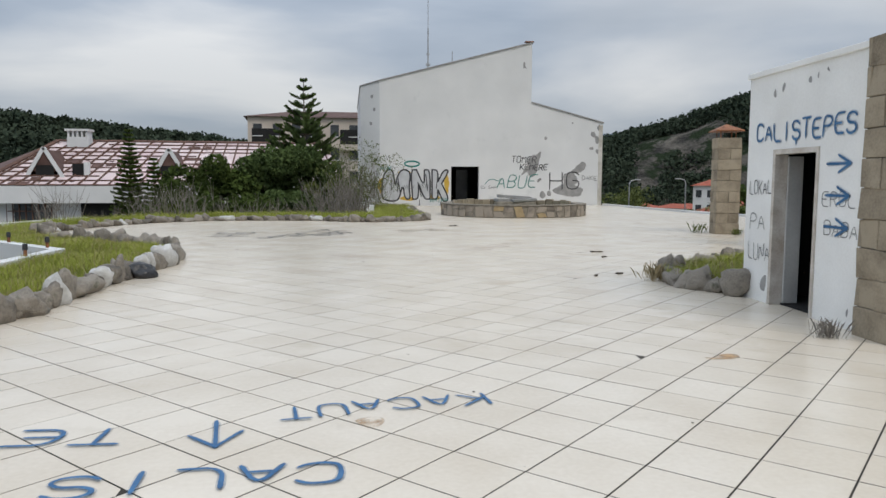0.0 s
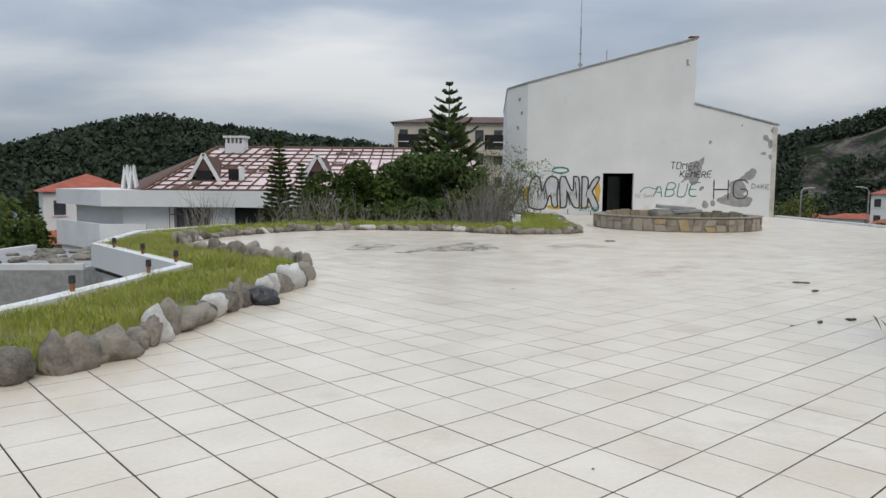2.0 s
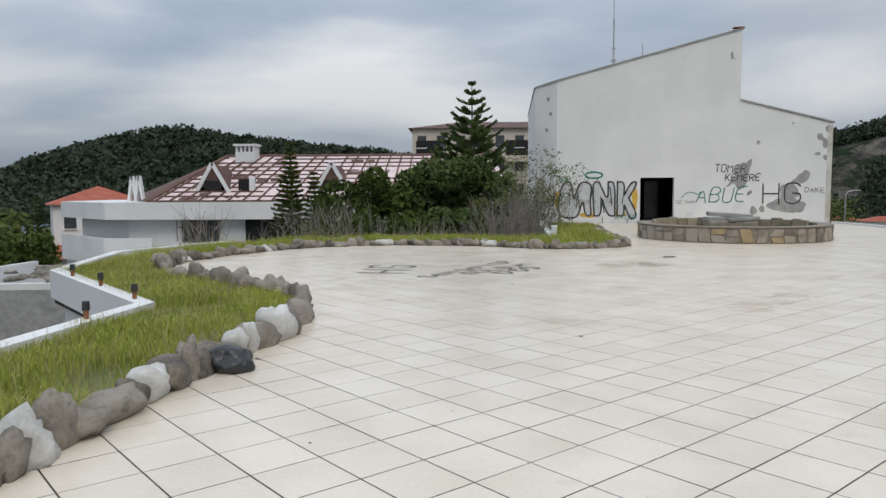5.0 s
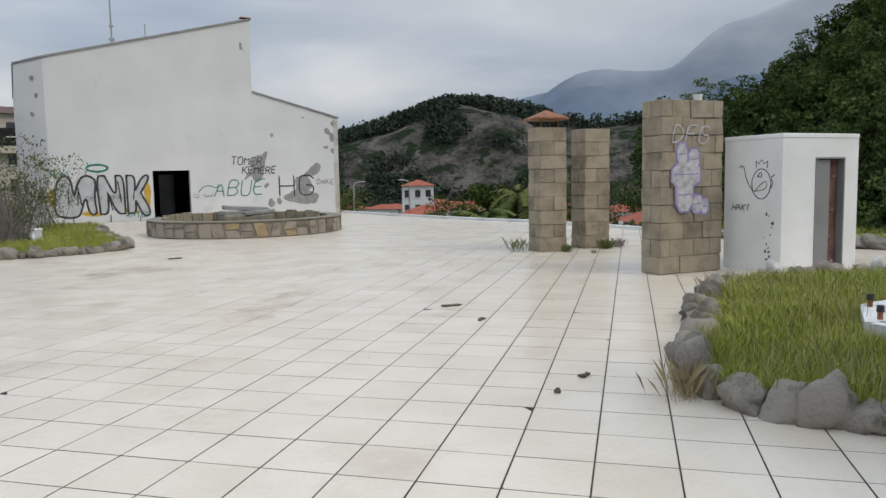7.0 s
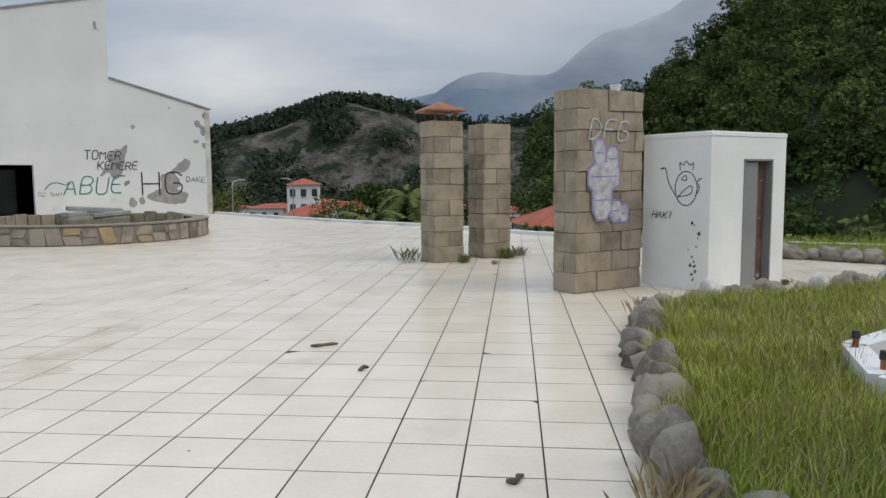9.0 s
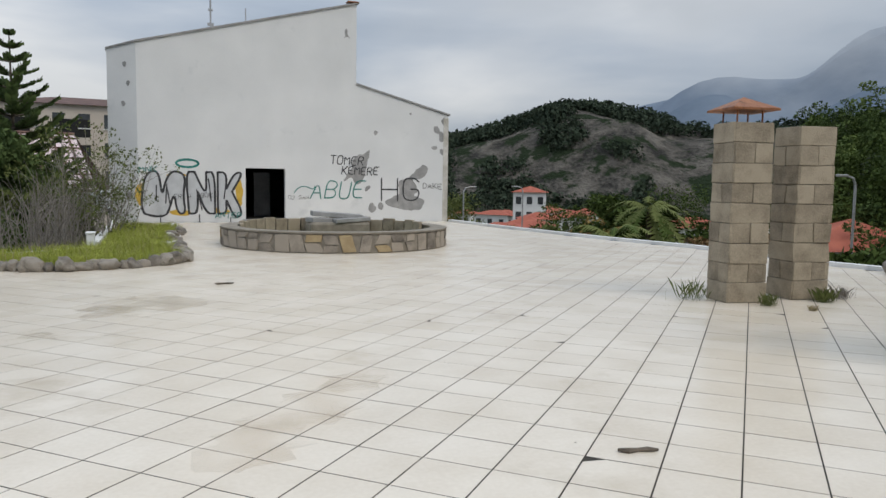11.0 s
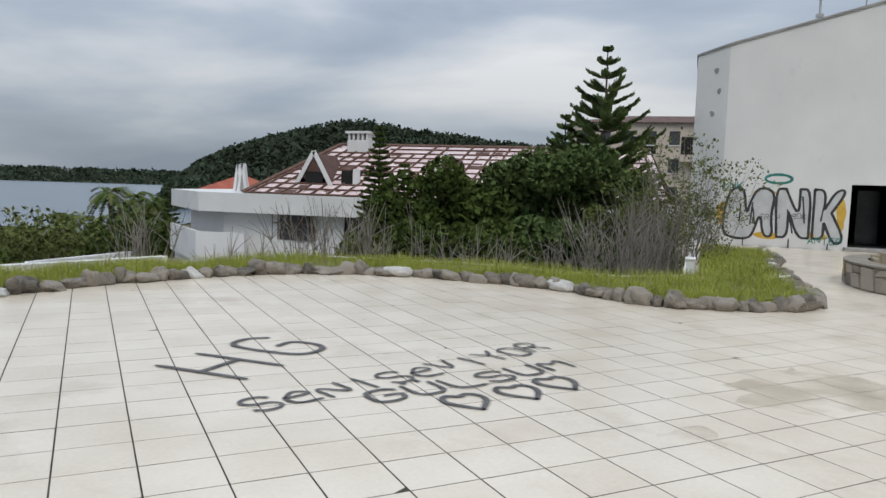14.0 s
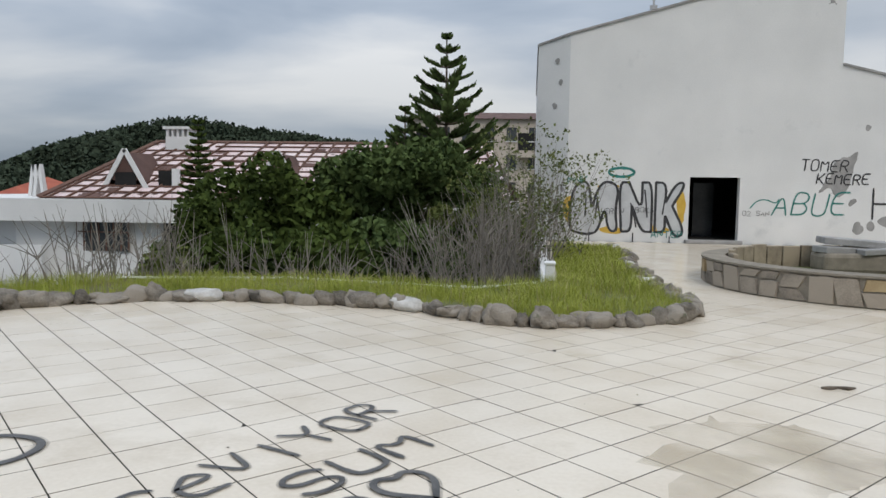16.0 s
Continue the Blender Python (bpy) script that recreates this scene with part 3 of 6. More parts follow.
lettering("wall_lettering", "MNK", upright(-4.0, -0.004, 1.95), 0.24, 0.035, TEAL, "small teal sprayed tag on the white wall")
lettering("wall_lettering", "ANTEP", upright(-1.2, -0.012, 0.18), 0.22, 0.03, TEAL, "small teal scribble under the large graffiti")
lettering("wall_lettering", "EREN", upright(-2.75, -0.02, 0.95, 0), 0.17, 0.02, BLACK, "thin black name written over the silver letters")
lettering("wall_lettering", "BOKA", upright(-1.75, -0.02, 1.0, 0), 0.17, 0.02, BLACK, "thin black name written over the silver letters")
lettering("wall_lettering", "ABUE", upright(2.7, -0.006, 1.0), 0.72, 0.05, TEAL, "teal sprayed lettering on the white wall", wide=0.62, lean=0.35)
swash = bmesh.new()
ribbon(swash, [(0, 0), (0.2, 0.25), (0.5, 0.3), (0.8, 0.15), (0.9, 0.3)], 0.04)
tail = tagged(part("wall_scribble", swash, TEAL), "teal sprayed flourish beside the lettering", "graffiti")
tail.matrix_world = upright(1.95, -0.005, 1.2)
lettering("wall_lettering", "TOMER", upright(3.5, -0.006, 2.42), 0.36, 0.05, BLACK, "black sprayed name on the white wall", wide=0.62, lean=0.2)
lettering("wall_lettering", "KEMERE", upright(4.0, -0.011, 2.02), 0.33, 0.05, BLACK, "black sprayed name on the white wall", wide=0.62, lean=0.2)
lettering("wall_lettering", "HG", upright(5.75, -0.012, 0.95), 0.98, 0.07, BLACK, "tall black sprayed letters on bare plaster and paint", wide=0.75)
lettering("wall_lettering", "DAKE", upright(7.68, -0.006, 1.45), 0.24, 0.025, GREY_SPRAY, "thin grey sprayed name on the white wall")
lettering("wall_lettering", "02 SAN", upright(1.72, -0.006, 0.95), 0.15, 0.015, GREY_SPRAY, "faint small writing beside the doorway")


# ---- block masonry ----
def masonry(name, m, sx, sy, sz, label, category, course=0.285, group="", seed=1):
    """A free-standing pier of rough blocks round a mortar core, standing at the origin of m, its faces x 0..sx, y 0..sy."""
    t, rnd = thing(name, m, label, category, group), random.Random(seed)
    part("core", block((0.02, sx - 0.02, 0.02, sy - 0.02, 0, sz - 0.01)), MORTAR, t, "grey mortar core")
    rows = max(1, round(sz / course))
    h = sz / rows
    for r in range(rows):
        for side in range(4):
            length = sx if side % 2 == 0 else sy
            n = max(1, round(length / 0.42))
            cuts = [0.0]
            shift = 0.5 if r % 2 else 0.0
            cuts += [min(max((k + shift) / n + rnd.uniform(-0.04, 0.04), 0.12), 0.88) for k in range(0 if shift else 1, n)]
            cuts = sorted(set(cuts)) + [1.0]
            for a, b in zip(cuts, cuts[1:]):
                if (b - a) * length < 0.05:
                    continue
                u0, u1 = a * length + 0.004, b * length - 0.004
                g = rnd.uniform(-0.006, 0.014)
                z0, z1 = r * h + 0.004, (r + 1) * h - 0.004
                if side == 0:
                    s = (u0, u1, -g, 0.05, z0, z1)
                elif side == 1:
                    s = (sx - 0.05, sx + g, u0, u1, z0, z1)
                elif side == 2:
                    s = (u0, u1, sy - 0.05, sy + g, z0, z1)
                else:
                    s = (-g, 0.05, u0, u1, z0, z1)
                bm = block(s, bevel=0.008)
                for v in bm.verts:
                    v.co += Vector((noise.noise(v.co * 9 + Vector((seed, r, side))), noise.noise(v.co * 9 + Vector((r, 7, seed))), noise.noise(v.co * 9))) * 0.022
                part("block", bm, BLOCK, t)
    return t


PIER = "square masonry piers on the terrace"
pierA = masonry("chimney_pier", pose(4.16, -22.42, 0, 0, 0, -11), 0.62, 0.55, 2.61, "rough concrete-block chimney pier with a rusty metal cowl", "chimney", group=PIER, seed=3)
masonry("masonry_pier", pose(5.36, -22.46, 0, 0, 0, -11), 0.6, 0.6, 2.6, "rough concrete-block pier with weeds at its foot", "pier", group=PIER, seed=5)
masonry("masonry_pier", pose(3.34, -26.5, 0, 0, 0, -6), 1.26, 0.45, 2.74, "wide rough concrete-block pier with violet graffiti", "pier", group=PIER, seed=8)
masonry("masonry_pier", pose(-0.98, -35.36, 0, 0, 0, -2), 0.5, 0.52, 2.78, "rough concrete-block pier against the white hut", "pier", group=PIER, seed=9)
masonry("masonry_pier", pose(-0.68, -32.49, 0, 0, 0, -3), 1.2, 0.08, 2.74, "narrow edge of rough concrete blocks behind the hut", "pier", group=PIER, seed=11)

cowl = thing("chimney_cowl", pose(4.49, -22.2, 2.61, 0, 0, -11), "rusty copper-coloured pyramid cowl on four thin legs", "chimney cowl")
bm = bmesh.new()
ring = [bm.verts.new((x, y, 0.2)) for x, y in ((-0.37, -0.35), (0.37, -0.35), (0.37, 0.35), (-0.37, 0.35))]
low = [bm.verts.new((v.co.x, v.co.y, 0.17)) for v in ring]
top = bm.verts.new((0, 0, 0.38))
for i in range(4):
    bm.faces.new((ring[i], ring[(i + 1) % 4], top))
    bm.faces.new((low[i], low[(i + 1) % 4], ring[(i + 1) % 4], ring[i]))
bm.faces.new(low[::-1])
part("hood", bm, RUST, cowl)
for x, y in ((-0.2, -0.18), (0.2, -0.18), (0.2, 0.18), (-0.2, 0.18)):
    part("leg", tube([(x, y, 0), (x, y, 0.2)], 0.014), RUST, cowl)
cup = thing("paint_bucket", pose(4.32, -26.35, 2.74), "small white plastic bucket standing on the pier", "bucket")
part("pail", tube([(0, 0, 0), (0, 0, 0.1)], [0.06, 0.075], 14), HUT_PAINT, cup)
part("rim", tube([(0, 0, 0.1), (0, 0, 0.115)], 0.082, 14), HUT_PAINT, cup)

# violet piece and tag on the wide pier
violet = thing("pier_graffiti", pose(3.34, -26.5, 0, 0, 0, -6) @ upright(0.18, -0.022, 0.95), "violet and white block-letter graffiti on a concrete pier", "graffiti")
for k, (x, z, w, h) in enumerate(((0.12, 0.78, 0.2, 0.32), (0.36, 0.7, 0.2, 0.32), (0.02, 0.42, 0.56, 0.4), (0.1, 0.05, 0.34, 0.5), (0.45, 0.02, 0.18, 0.26), (0.62, 0.0, 0.14, 0.22))):
    o = [(x - 0.03, z - 0.03), (x + w + 0.03, z - 0.03), (x + w + 0.03, z + h + 0.03), (x - 0.03, z + h + 0.03)]
    part("shadow", flat(o, 0.001 + k * 0.0003, 0.02, 1), PURPLE, violet)
    part("letter", flat([(x, z), (x + w, z), (x + w, z + h), (x, z + h)], 0.004 + k * 0.0003, 0.03, 1), PALE_SPRAY, violet)
    lines = bmesh.new()
    ribbon(lines, [(x + 0.03, z + h * 0.5), (x + w - 0.03, z + h * 0.52)], 0.02, 0.007 + k * 0.0003)
    part("stroke", lines, PURPLE, violet)
lettering("pier_lettering", "DFG", pose(3.34, -26.5, 0, 0, 0, -6) @ upright(0.22, -0.022, 2.06), 0.27, 0.03, PALE_SPRAY, "white sprayed letters on the concrete pier", wide=0.72, lean=0.3)


# ---- huts ----
def hut(name, m, w, d, h, door, label, slab_out=0.03):
    """A white hut with its front on y = 0, x 0..w, a doorway (x0, x1, top), walls 0.12 m thick."""
    t = thing(name, m, label, "hut")
    x0, x1, top = door
    part("front_wall", block((0, x0, 0, 0.12, 0, h), (x1, w, 0, 0.12, 0, h), (x0, x1, 0, 0.12, top, h)), HUT_PAINT, t)
    part("side_wall", block((0, 0.12, 0.121, d, 0, h)), HUT_PAINT, t)
    part("side_wall", block((w - 0.12, w, 0.121, d, 0, h)), HUT_PAINT, t)
    part("back_wall", block((0.121, w - 0.121, d - 0.12, d, 0, h)), HUT_PAINT, t)
    part("roof", block((-slab_out, w + slab_out, -slab_out, d + slab_out, h + 0.001, h + 0.07), bevel=0.01), HUT_PAINT, t, "thin white concrete roof slab")
    # Hut floor and lining carry the inside shade as near-black colour.
    part("floor", block((0.121, w - 0.121, 0.121, d - 0.121, 0.0, 0.02)), SHADE_BLACK, t)
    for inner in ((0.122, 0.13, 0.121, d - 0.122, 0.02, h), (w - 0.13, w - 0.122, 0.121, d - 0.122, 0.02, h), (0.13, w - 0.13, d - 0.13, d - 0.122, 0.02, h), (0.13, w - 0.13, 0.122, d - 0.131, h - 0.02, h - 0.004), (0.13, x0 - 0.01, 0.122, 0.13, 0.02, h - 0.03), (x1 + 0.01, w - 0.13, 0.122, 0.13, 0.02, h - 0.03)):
        part("lining", block(inner), SHADE_BLACK, t, "near-black lining painted as the unlit inside")
    return t


h1 = hut("white_hut", pose(-0.76, -32.5, 0, 0, 0, -93), 2.32, 1.7, 2.7, (0.68, 1.5, 1.76), "white painted hut with an open doorway and blue graffiti")
part("door_frame", block((0.63, 0.685, -0.02, 0.14, 0, 1.82), (1.495, 1.535, -0.02, 0.14, 0, 1.82), (0.686, 1.494, -0.02, 0.14, 1.76, 1.82), bevel=0.006), material("chipped_frame", (0.40, 0.34, 0.28), (0.66, 0.63, 0.58), 5, 0.8, 0.4, 50), h1, "chipped white door frame")
leaf = part("door", block((0.69, 0.72, 0.13, 0.31, 0.02, 1.74), bevel=0.005), DOOR_PALE, h1, "pale door leaf standing open inwards")
H1 = pose(-0.76, -32.5, 0, 0, 0, -93)
lettering("hut_lettering", "CALIsTEPES", H1 @ upright(0.22, -0.006, 1.92), 0.2, 0.028, BLUE_SPRAY, "blue sprayed word above the hut doorway", wide=0.72, gap=1.36)
for z in (1.52, 1.2, 0.88):
    lettering("hut_arrow", ">", H1 @ upright(1.68, -0.006, z), 0.26, 0.03, BLUE_SPRAY, "blue sprayed arrow on the white hut", wide=1.5)
lettering("hut_lettering", "EROL", H1 @ upright(1.62, -0.004, 1.2), 0.15, 0.008, GREY_SPRAY, "thin dark writing on the white hut")
lettering("hut_lettering", "BABA", H1 @ upright(1.68, -0.004, 0.9), 0.15, 0.008, GREY_SPRAY, "thin faded writing on the white hut")
lettering("hut_lettering", "LOKAL", H1 @ upright(0.1, -0.006, 1.3), 0.16, 0.014, BLACK, "black writing beside the hut doorway", wide=0.5)
lettering("hut_lettering", "PA", H1 @ upright(0.14, -0.006, 0.86), 0.2, 0.009, GREY_SPRAY, "thin dark writing beside the hut doorway")
lettering("hut_lettering", "LUNA", H1 @ upright(0.12, -0.006, 0.5), 0.2, 0.012, BLACK, "black writing beside the hut doorway", wide=0.5)
for i, (x, z, s, c) in enumerate(((0.4, 0.12, 0.03, "02 37 58 64 40"), (0.55, 2.42, 0.02, "02 15 36 30"), (0.72, 2.45, 0.02, "03 26 44 20"), (1.25, 2.5, 0.02, "02 45 40"), (1.42, 2.53, 0.015, "03 26 20"), (1.6, 2.56, 0.015, "03 26 40"), (2.1, 0.1, 0.02, "04 27 20"), (2.2, 0.72, 0.02, "01 91 90"))):
    blot("peeled_patch", outline_of(c, s), H1 @ upright(x, -0.003, z), PLASTER, "grey chip in the hut's white paint", "peeled patch", 0.03, i)

H2 = pose(4.78, -27.58, 0, 0, 0, -7)
h2 = hut("white_hut", H2, 1.66, 1.17, 2.1, (0.72, 1.33, 1.78), "low white painted hut with a rusty open doorway", 0.01)
part("door", block((0.73, 1.06, 0.03, 0.07, 0.01, 1.76), bevel=0.004), DOOR_GREY, h2, "plain grey door leaf")
part("door_jamb", block((1.08, 1.31, 0.1, 0.16, 0.01, 1.77), bevel=0.01), DOOR_RUST, h2, "rusty flaking jamb")
part("door_frame", block((0.7, 0.725, -0.012, 0.125, 0, 1.8), (1.325, 1.35, -0.012, 0.125, 0, 1.8), (0.7, 1.35, -0.012, 0.125, 1.775, 1.8)), DOOR_GREY, h2)
SIDE = H2 @ pose(0, 1.1, 0, 0, 0, -90)
cat = thing("hut_drawing", SIDE @ upright(0.5, -0.004, 1.2), "black line drawing of a crowned round cartoon creature", "graffiti")
bm = bmesh.new()
ribbon(bm, [(0.2 + 0.19 * math.cos(a), 0.2 + 0.24 * math.sin(a)) for a in [k * math.tau / 14 for k in range(15)]], 0.014)
ribbon(bm, [(0.1, 0.45), (0.08, 0.58), (0.15, 0.5), (0.2, 0.6), (0.25, 0.5), (0.33, 0.57), (0.31, 0.45)], 0.013, 0.0005)
ribbon(bm, [(0.02, 0.1), (-0.12, 0.3), (-0.15, 0.5), (-0.25, 0.47)], 0.014, 0.001)
ribbon(bm, [(0.36, 0.1), (0.44, 0.2), (0.38, 0.3), (0.46, 0.34)], 0.014, 0.0015)
ribbon(bm, [(0.06, 0.08), (0.3, 0.28), (0.32, 0.12), (0.06, 0.08)], 0.012, 0.002)
ribbon(bm, [(0.12, 0.32), (0.2, 0.4), (0.22, 0.3), (0.12, 0.32)], 0.012, 0.0025)
part("line", bm, BLACK, cat)
lettering("hut_lettering", "HAKI", SIDE @ upright(0.12, -0.004, 0.98), 0.1, 0.016, BLACK, "small black tag on the white hut", lean=0.5)
rs = random.Random(19)
for i in range(18):
    x, z = 0.84 + rs.gauss(0, 0.045), 0.08 + 0.95 * rs.random() ** 1.5
    blot("peeled_patch", outline_of("02 37 58 64 40", rs.uniform(0.003, 0.009)), SIDE @ upright(x, -0.003, z), GREY_SPRAY, "dark flaked spot on the hut's white paint", "peeled patch", 0.02, i)

# ---- round stone basin ----
basin = thing("stone_basin", pose(1.12, -10.95, 0), "round low basin wall clad with uneven flagstones", "basin")


def ring_wall(r0, r1, z0, z1, n=64):
    bm = bmesh.new()
    loops = [[bm.verts.new((r * math.cos(k * math.tau / n), r * math.sin(k * math.tau / n), z)) for k in range(n)] for r, z in ((r0, z0), (r1, z0), (r1, z1), (r0, z1))]
    for i in range(4):
        a, b = loops[i], loops[(i + 1) % 4]
        for k in range(n):
            bm.faces.new((a[k], a[(k + 1) % n], b[(k + 1) % n], b[k]))
    bmesh.ops.recalc_face_normals(bm, faces=bm.faces)
    return bm


part("core", ring_wall(2.62, 3.0, 0, 0.46), MORTAR, basin, "pale mortar core")
part("coping", ring_wall(2.60, 3.05, 0.461, 0.495), MORTAR, basin, "worn grey rim")
part("bed", prism([(2.62 * math.cos(k * math.tau / 40), 2.62 * math.sin(k * math.tau / 40)) for k in range(40)], 0.0, 0.12), SOIL, basin, "earth filling")
rnd = random.Random(4)
n = 46
for k in range(n):
    a0, a1 = (k + rnd.uniform(0, 0.2)) * math.tau / n, (k + 1 + rnd.uniform(-0.15, 0.15)) * math.tau / n
    split = rnd.choice((None, 0.2, 0.25, 0.3))
    for z0, z1 in (((0.015, 0.445),) if split is None else ((0.015, split - 0.008), (split + 0.008, 0.445))):
        bm = bmesh.new()
        slant = rnd.uniform(-0.025, 0.025)
        pts = [(a0 + 0.004 - slant, z0), (a1 - 0.004 - slant, z0 + rnd.uniform(0, 0.02)), (a1 - 0.004 + slant, z1 - rnd.uniform(0, 0.03)), ((a0 + a1) / 2 + rnd.uniform(-0.02, 0.02), z1), (a0 + 0.004 + slant, z1 - rnd.uniform(0, 0.03))]
        g = 3.0 + rnd.uniform(0.02, 0.045)
        inn = [bm.verts.new((2.99 * math.cos(a), 2.99 * math.sin(a), z)) for a, z in pts]
        out = [bm.verts.new((g * math.cos(a + ((a0 + a1) / 2 - a) * 0.08), g * math.sin(a + ((a0 + a1) / 2 - a) * 0.08), z + (0.22 - z) * 0.03)) for a, z in pts]
        bm.faces.new(out)
        for i in range(5):
            bm.faces.new((inn[i], inn[(i + 1) % 5], out[(i + 1) % 5], out[i]))
        part("flagstone", bm, CLAD_WARM if rnd.random() < 0.1 else CLAD, basin)
for k in range(18):
    a = (k + 0.1) * math.tau / 36 + 0.1
    bm = block((-0.2, 0.2, -0.05, 0.05, 0, 0.46 + rnd.uniform(0, 0.1)), bevel=0.02)
    ob = part("lining_stone", bm, BLOCK, basin)
    ob.matrix_basis = pose(2.5 * math.cos(a), 2.5 * math.sin(a), 0.08, 0, 0, math.degrees(a) + 90)
for x, y, z, w, d, h, a, tilt in ((1.6, -9.0, 0.62, 1.5, 0.7, 0.14, -6, 4), (1.95, -9.3, 0.5, 1.1, 0.6, 0.12, 8, -3), (1.1, -9.2, 0.48, 0.8, 0.5, 0.14, 14, 2)):
    s = thing("broken_slab", pose(x, y, z, 0, tilt, a), "broken grey concrete slab lying across the basin", "slab")
    part("slab", block((-w / 2, w / 2, -d / 2, d / 2, 0, h), bevel=0.02), PLASTER, s)
heap = tagged(part("rubble_base", block((0.7, 2.5, -9.6, -8.8, 0.1, 0.5), bevel=0.08), MORTAR), "heaped mortar rubble in the basin", "rubble")


# ---- planting beds with stone borders ----
def rock_mesh(seed):
    bm = bmesh.new()
    bmesh.ops.create_icosphere(bm, subdivisions=3, radius=0.5)
    off = Vector((seed * 2.7, seed, 0))
    for v in bm.verts:
        c = v.co.copy()
        v.co *= 1 + 0.55 * noise.noise(c * 1.9 + off) + 0.3 * noise.noise(c * 4.6 + off) + 0.12 * noise.noise(c * 11 + off)
        for k in range(4):
            cut = Vector((noise.noise(off * (k + 1.3)), noise.noise(off * (k + 2.7)), noise.noise(off * (k + 4.1)) * 0.6)).normalized()
            over = v.co.dot(cut) - 0.34
            if over > 0:
                v.co -= cut * over * 0.85
        v.co.z = max(v.co.z, -0.34)
    me = bpy.data.meshes.new("stone")
    bm.to_mesh(me)
    bm.free()
    me.polygons.foreach_set("use_smooth", [True] * len(me.polygons))
    me.materials.append(ROCK)
    return me


STONES = [rock_mesh(s) for s in range(9)]
PALE_STONES = []
for me in STONES[:3]:
    c = me.copy()
    c.materials[0] = WHITE_ROCK
    PALE_STONES.append(c)


def border(line, label, size, tall, seed, group="stone borders of the planting beds"):
    rnd = random.Random(seed)
    pts = smooth_line([(x, y, 0) for x, y in line], 2)
    t = thing("stone_border", pose(pts[0].x, pts[0].y, 0), label, "stone border", group)
    origin, d, want = pts[0].copy(), 0.0, 0.0
    for a, b in zip(pts, pts[1:]):
        length, at = (b - a).length, 0.0
        while want - d < length:
            p = a.lerp(b, (want - d) / max(length, 1e-6)) - origin
            s = size * rnd.uniform(0.7, 1.5)
            h = tall * rnd.uniform(0.6, 1.2)
            me = rnd.choice(PALE_STONES) if rnd.random() < 0.05 else rnd.choice(STONES)
            turn = math.degrees(math.atan2(b.y - a.y, b.x - a.x)) + rnd.uniform(-25, 25)
            piece("stone", me, t, pose(p.x + rnd.uniform(-0.04, 0.04), p.y + rnd.uniform(-0.04, 0.04), h * 0.31, rnd.uniform(-8, 8), rnd.uniform(-12, 12), turn) @ Matrix.Diagonal((s * 1.3, s, h * 1.15, 1)))
            want += s * 0.86
        d += length
    return t


def bed(name, outline, height, label, rise=0.06, seed=0):
    """A low mound of soil inside this outline."""
    xs, ys = [p[0] for p in outline], [p[1] for p in outline]
    step, bm = 0.22, bmesh.new()
    nx, ny = int((max(xs) - min(xs)) / step) + 2, int((max(ys) - min(ys)) / step) + 2
    grid = {}
    for i in range(nx):
        for j in range(ny):
            x, y = min(xs) + i * step, min(ys) + j * step
            if inside(x, y, outline) and not inside(x, y, WELL):
                grid[i, j] = bm.verts.new((x, y, height + rise * noise.noise(Vector((x * 0.7, y * 0.7, seed))) + 0.02 * noise.noise(Vector((x * 3, y * 3, seed)))))
    for i, j in list(grid):
        q = [grid.get(k) for k in ((i, j), (i + 1, j), (i + 1, j + 1), (i, j + 1))]
        if all(q):
            bm.faces.new(q)
    rim = [e for e in bm.edges if e.is_boundary]
    made = bmesh.ops.extrude_edge_only(bm, edges=rim)["geom"]
    for v in made:
        if isinstance(v, bmesh.types.BMVert):
            v.co.z = 0.002
    return tagged(part(name, bm, SOIL), label, "planting bed", kind="structure")


def grass(outline, count, height, label, seed, z=0.1, dry=False):
    """Blades of grass, each one bent strip."""
    r = np.random.RandomState(seed)
    xs, ys = [p[0] for p in outline], [p[1] for p in outline]
    roots = []
    while len(roots) < count:
        x, y = r.uniform(min(xs), max(xs)), r.uniform(min(ys), max(ys))
        if inside(x, y, outline) and not inside(x, y, WELL) and noise.noise(Vector((x * 0.9, y * 0.9, seed))) > -0.35 + 0.5 * r.rand() - 0.3:
            roots.append((x, y))
    verts, faces = [], []
    for x, y in roots:
        tall = height * (0.35 + 0.9 * r.rand()) * (1 + 0.5 * noise.noise(Vector((x * 1.3, y * 1.3, 4))))
        a, w, bend = r.rand() * math.tau, 0.0016 + 0.0022 * r.rand(), r.rand() * 1.1
        dx, dy = math.cos(a), math.sin(a)
        k = len(verts)
        verts += [(x - dy * w, y + dx * w, z - 0.05), (x + dy * w, y - dx * w, z - 0.05), (x + dy * w * 0.7 + dx * bend * tall * 0.3, y - dx * w * 0.7 + dy * bend * tall * 0.3, z + tall * 0.6),
                  (x - dy * w * 0.7 + dx * bend * tall * 0.3, y + dx * w * 0.7 + dy * bend * tall * 0.3, z + tall * 0.6), (x + dx * bend * tall, y + dy * bend * tall, z + tall)]
        faces += [(k, k + 1, k + 2, k + 3), (k + 3, k + 2, k + 4)]
    return tagged(mesh_ob("grass", verts, faces, DRY_GRASS if dry else GRASS), label, "grass", kind="stuff")


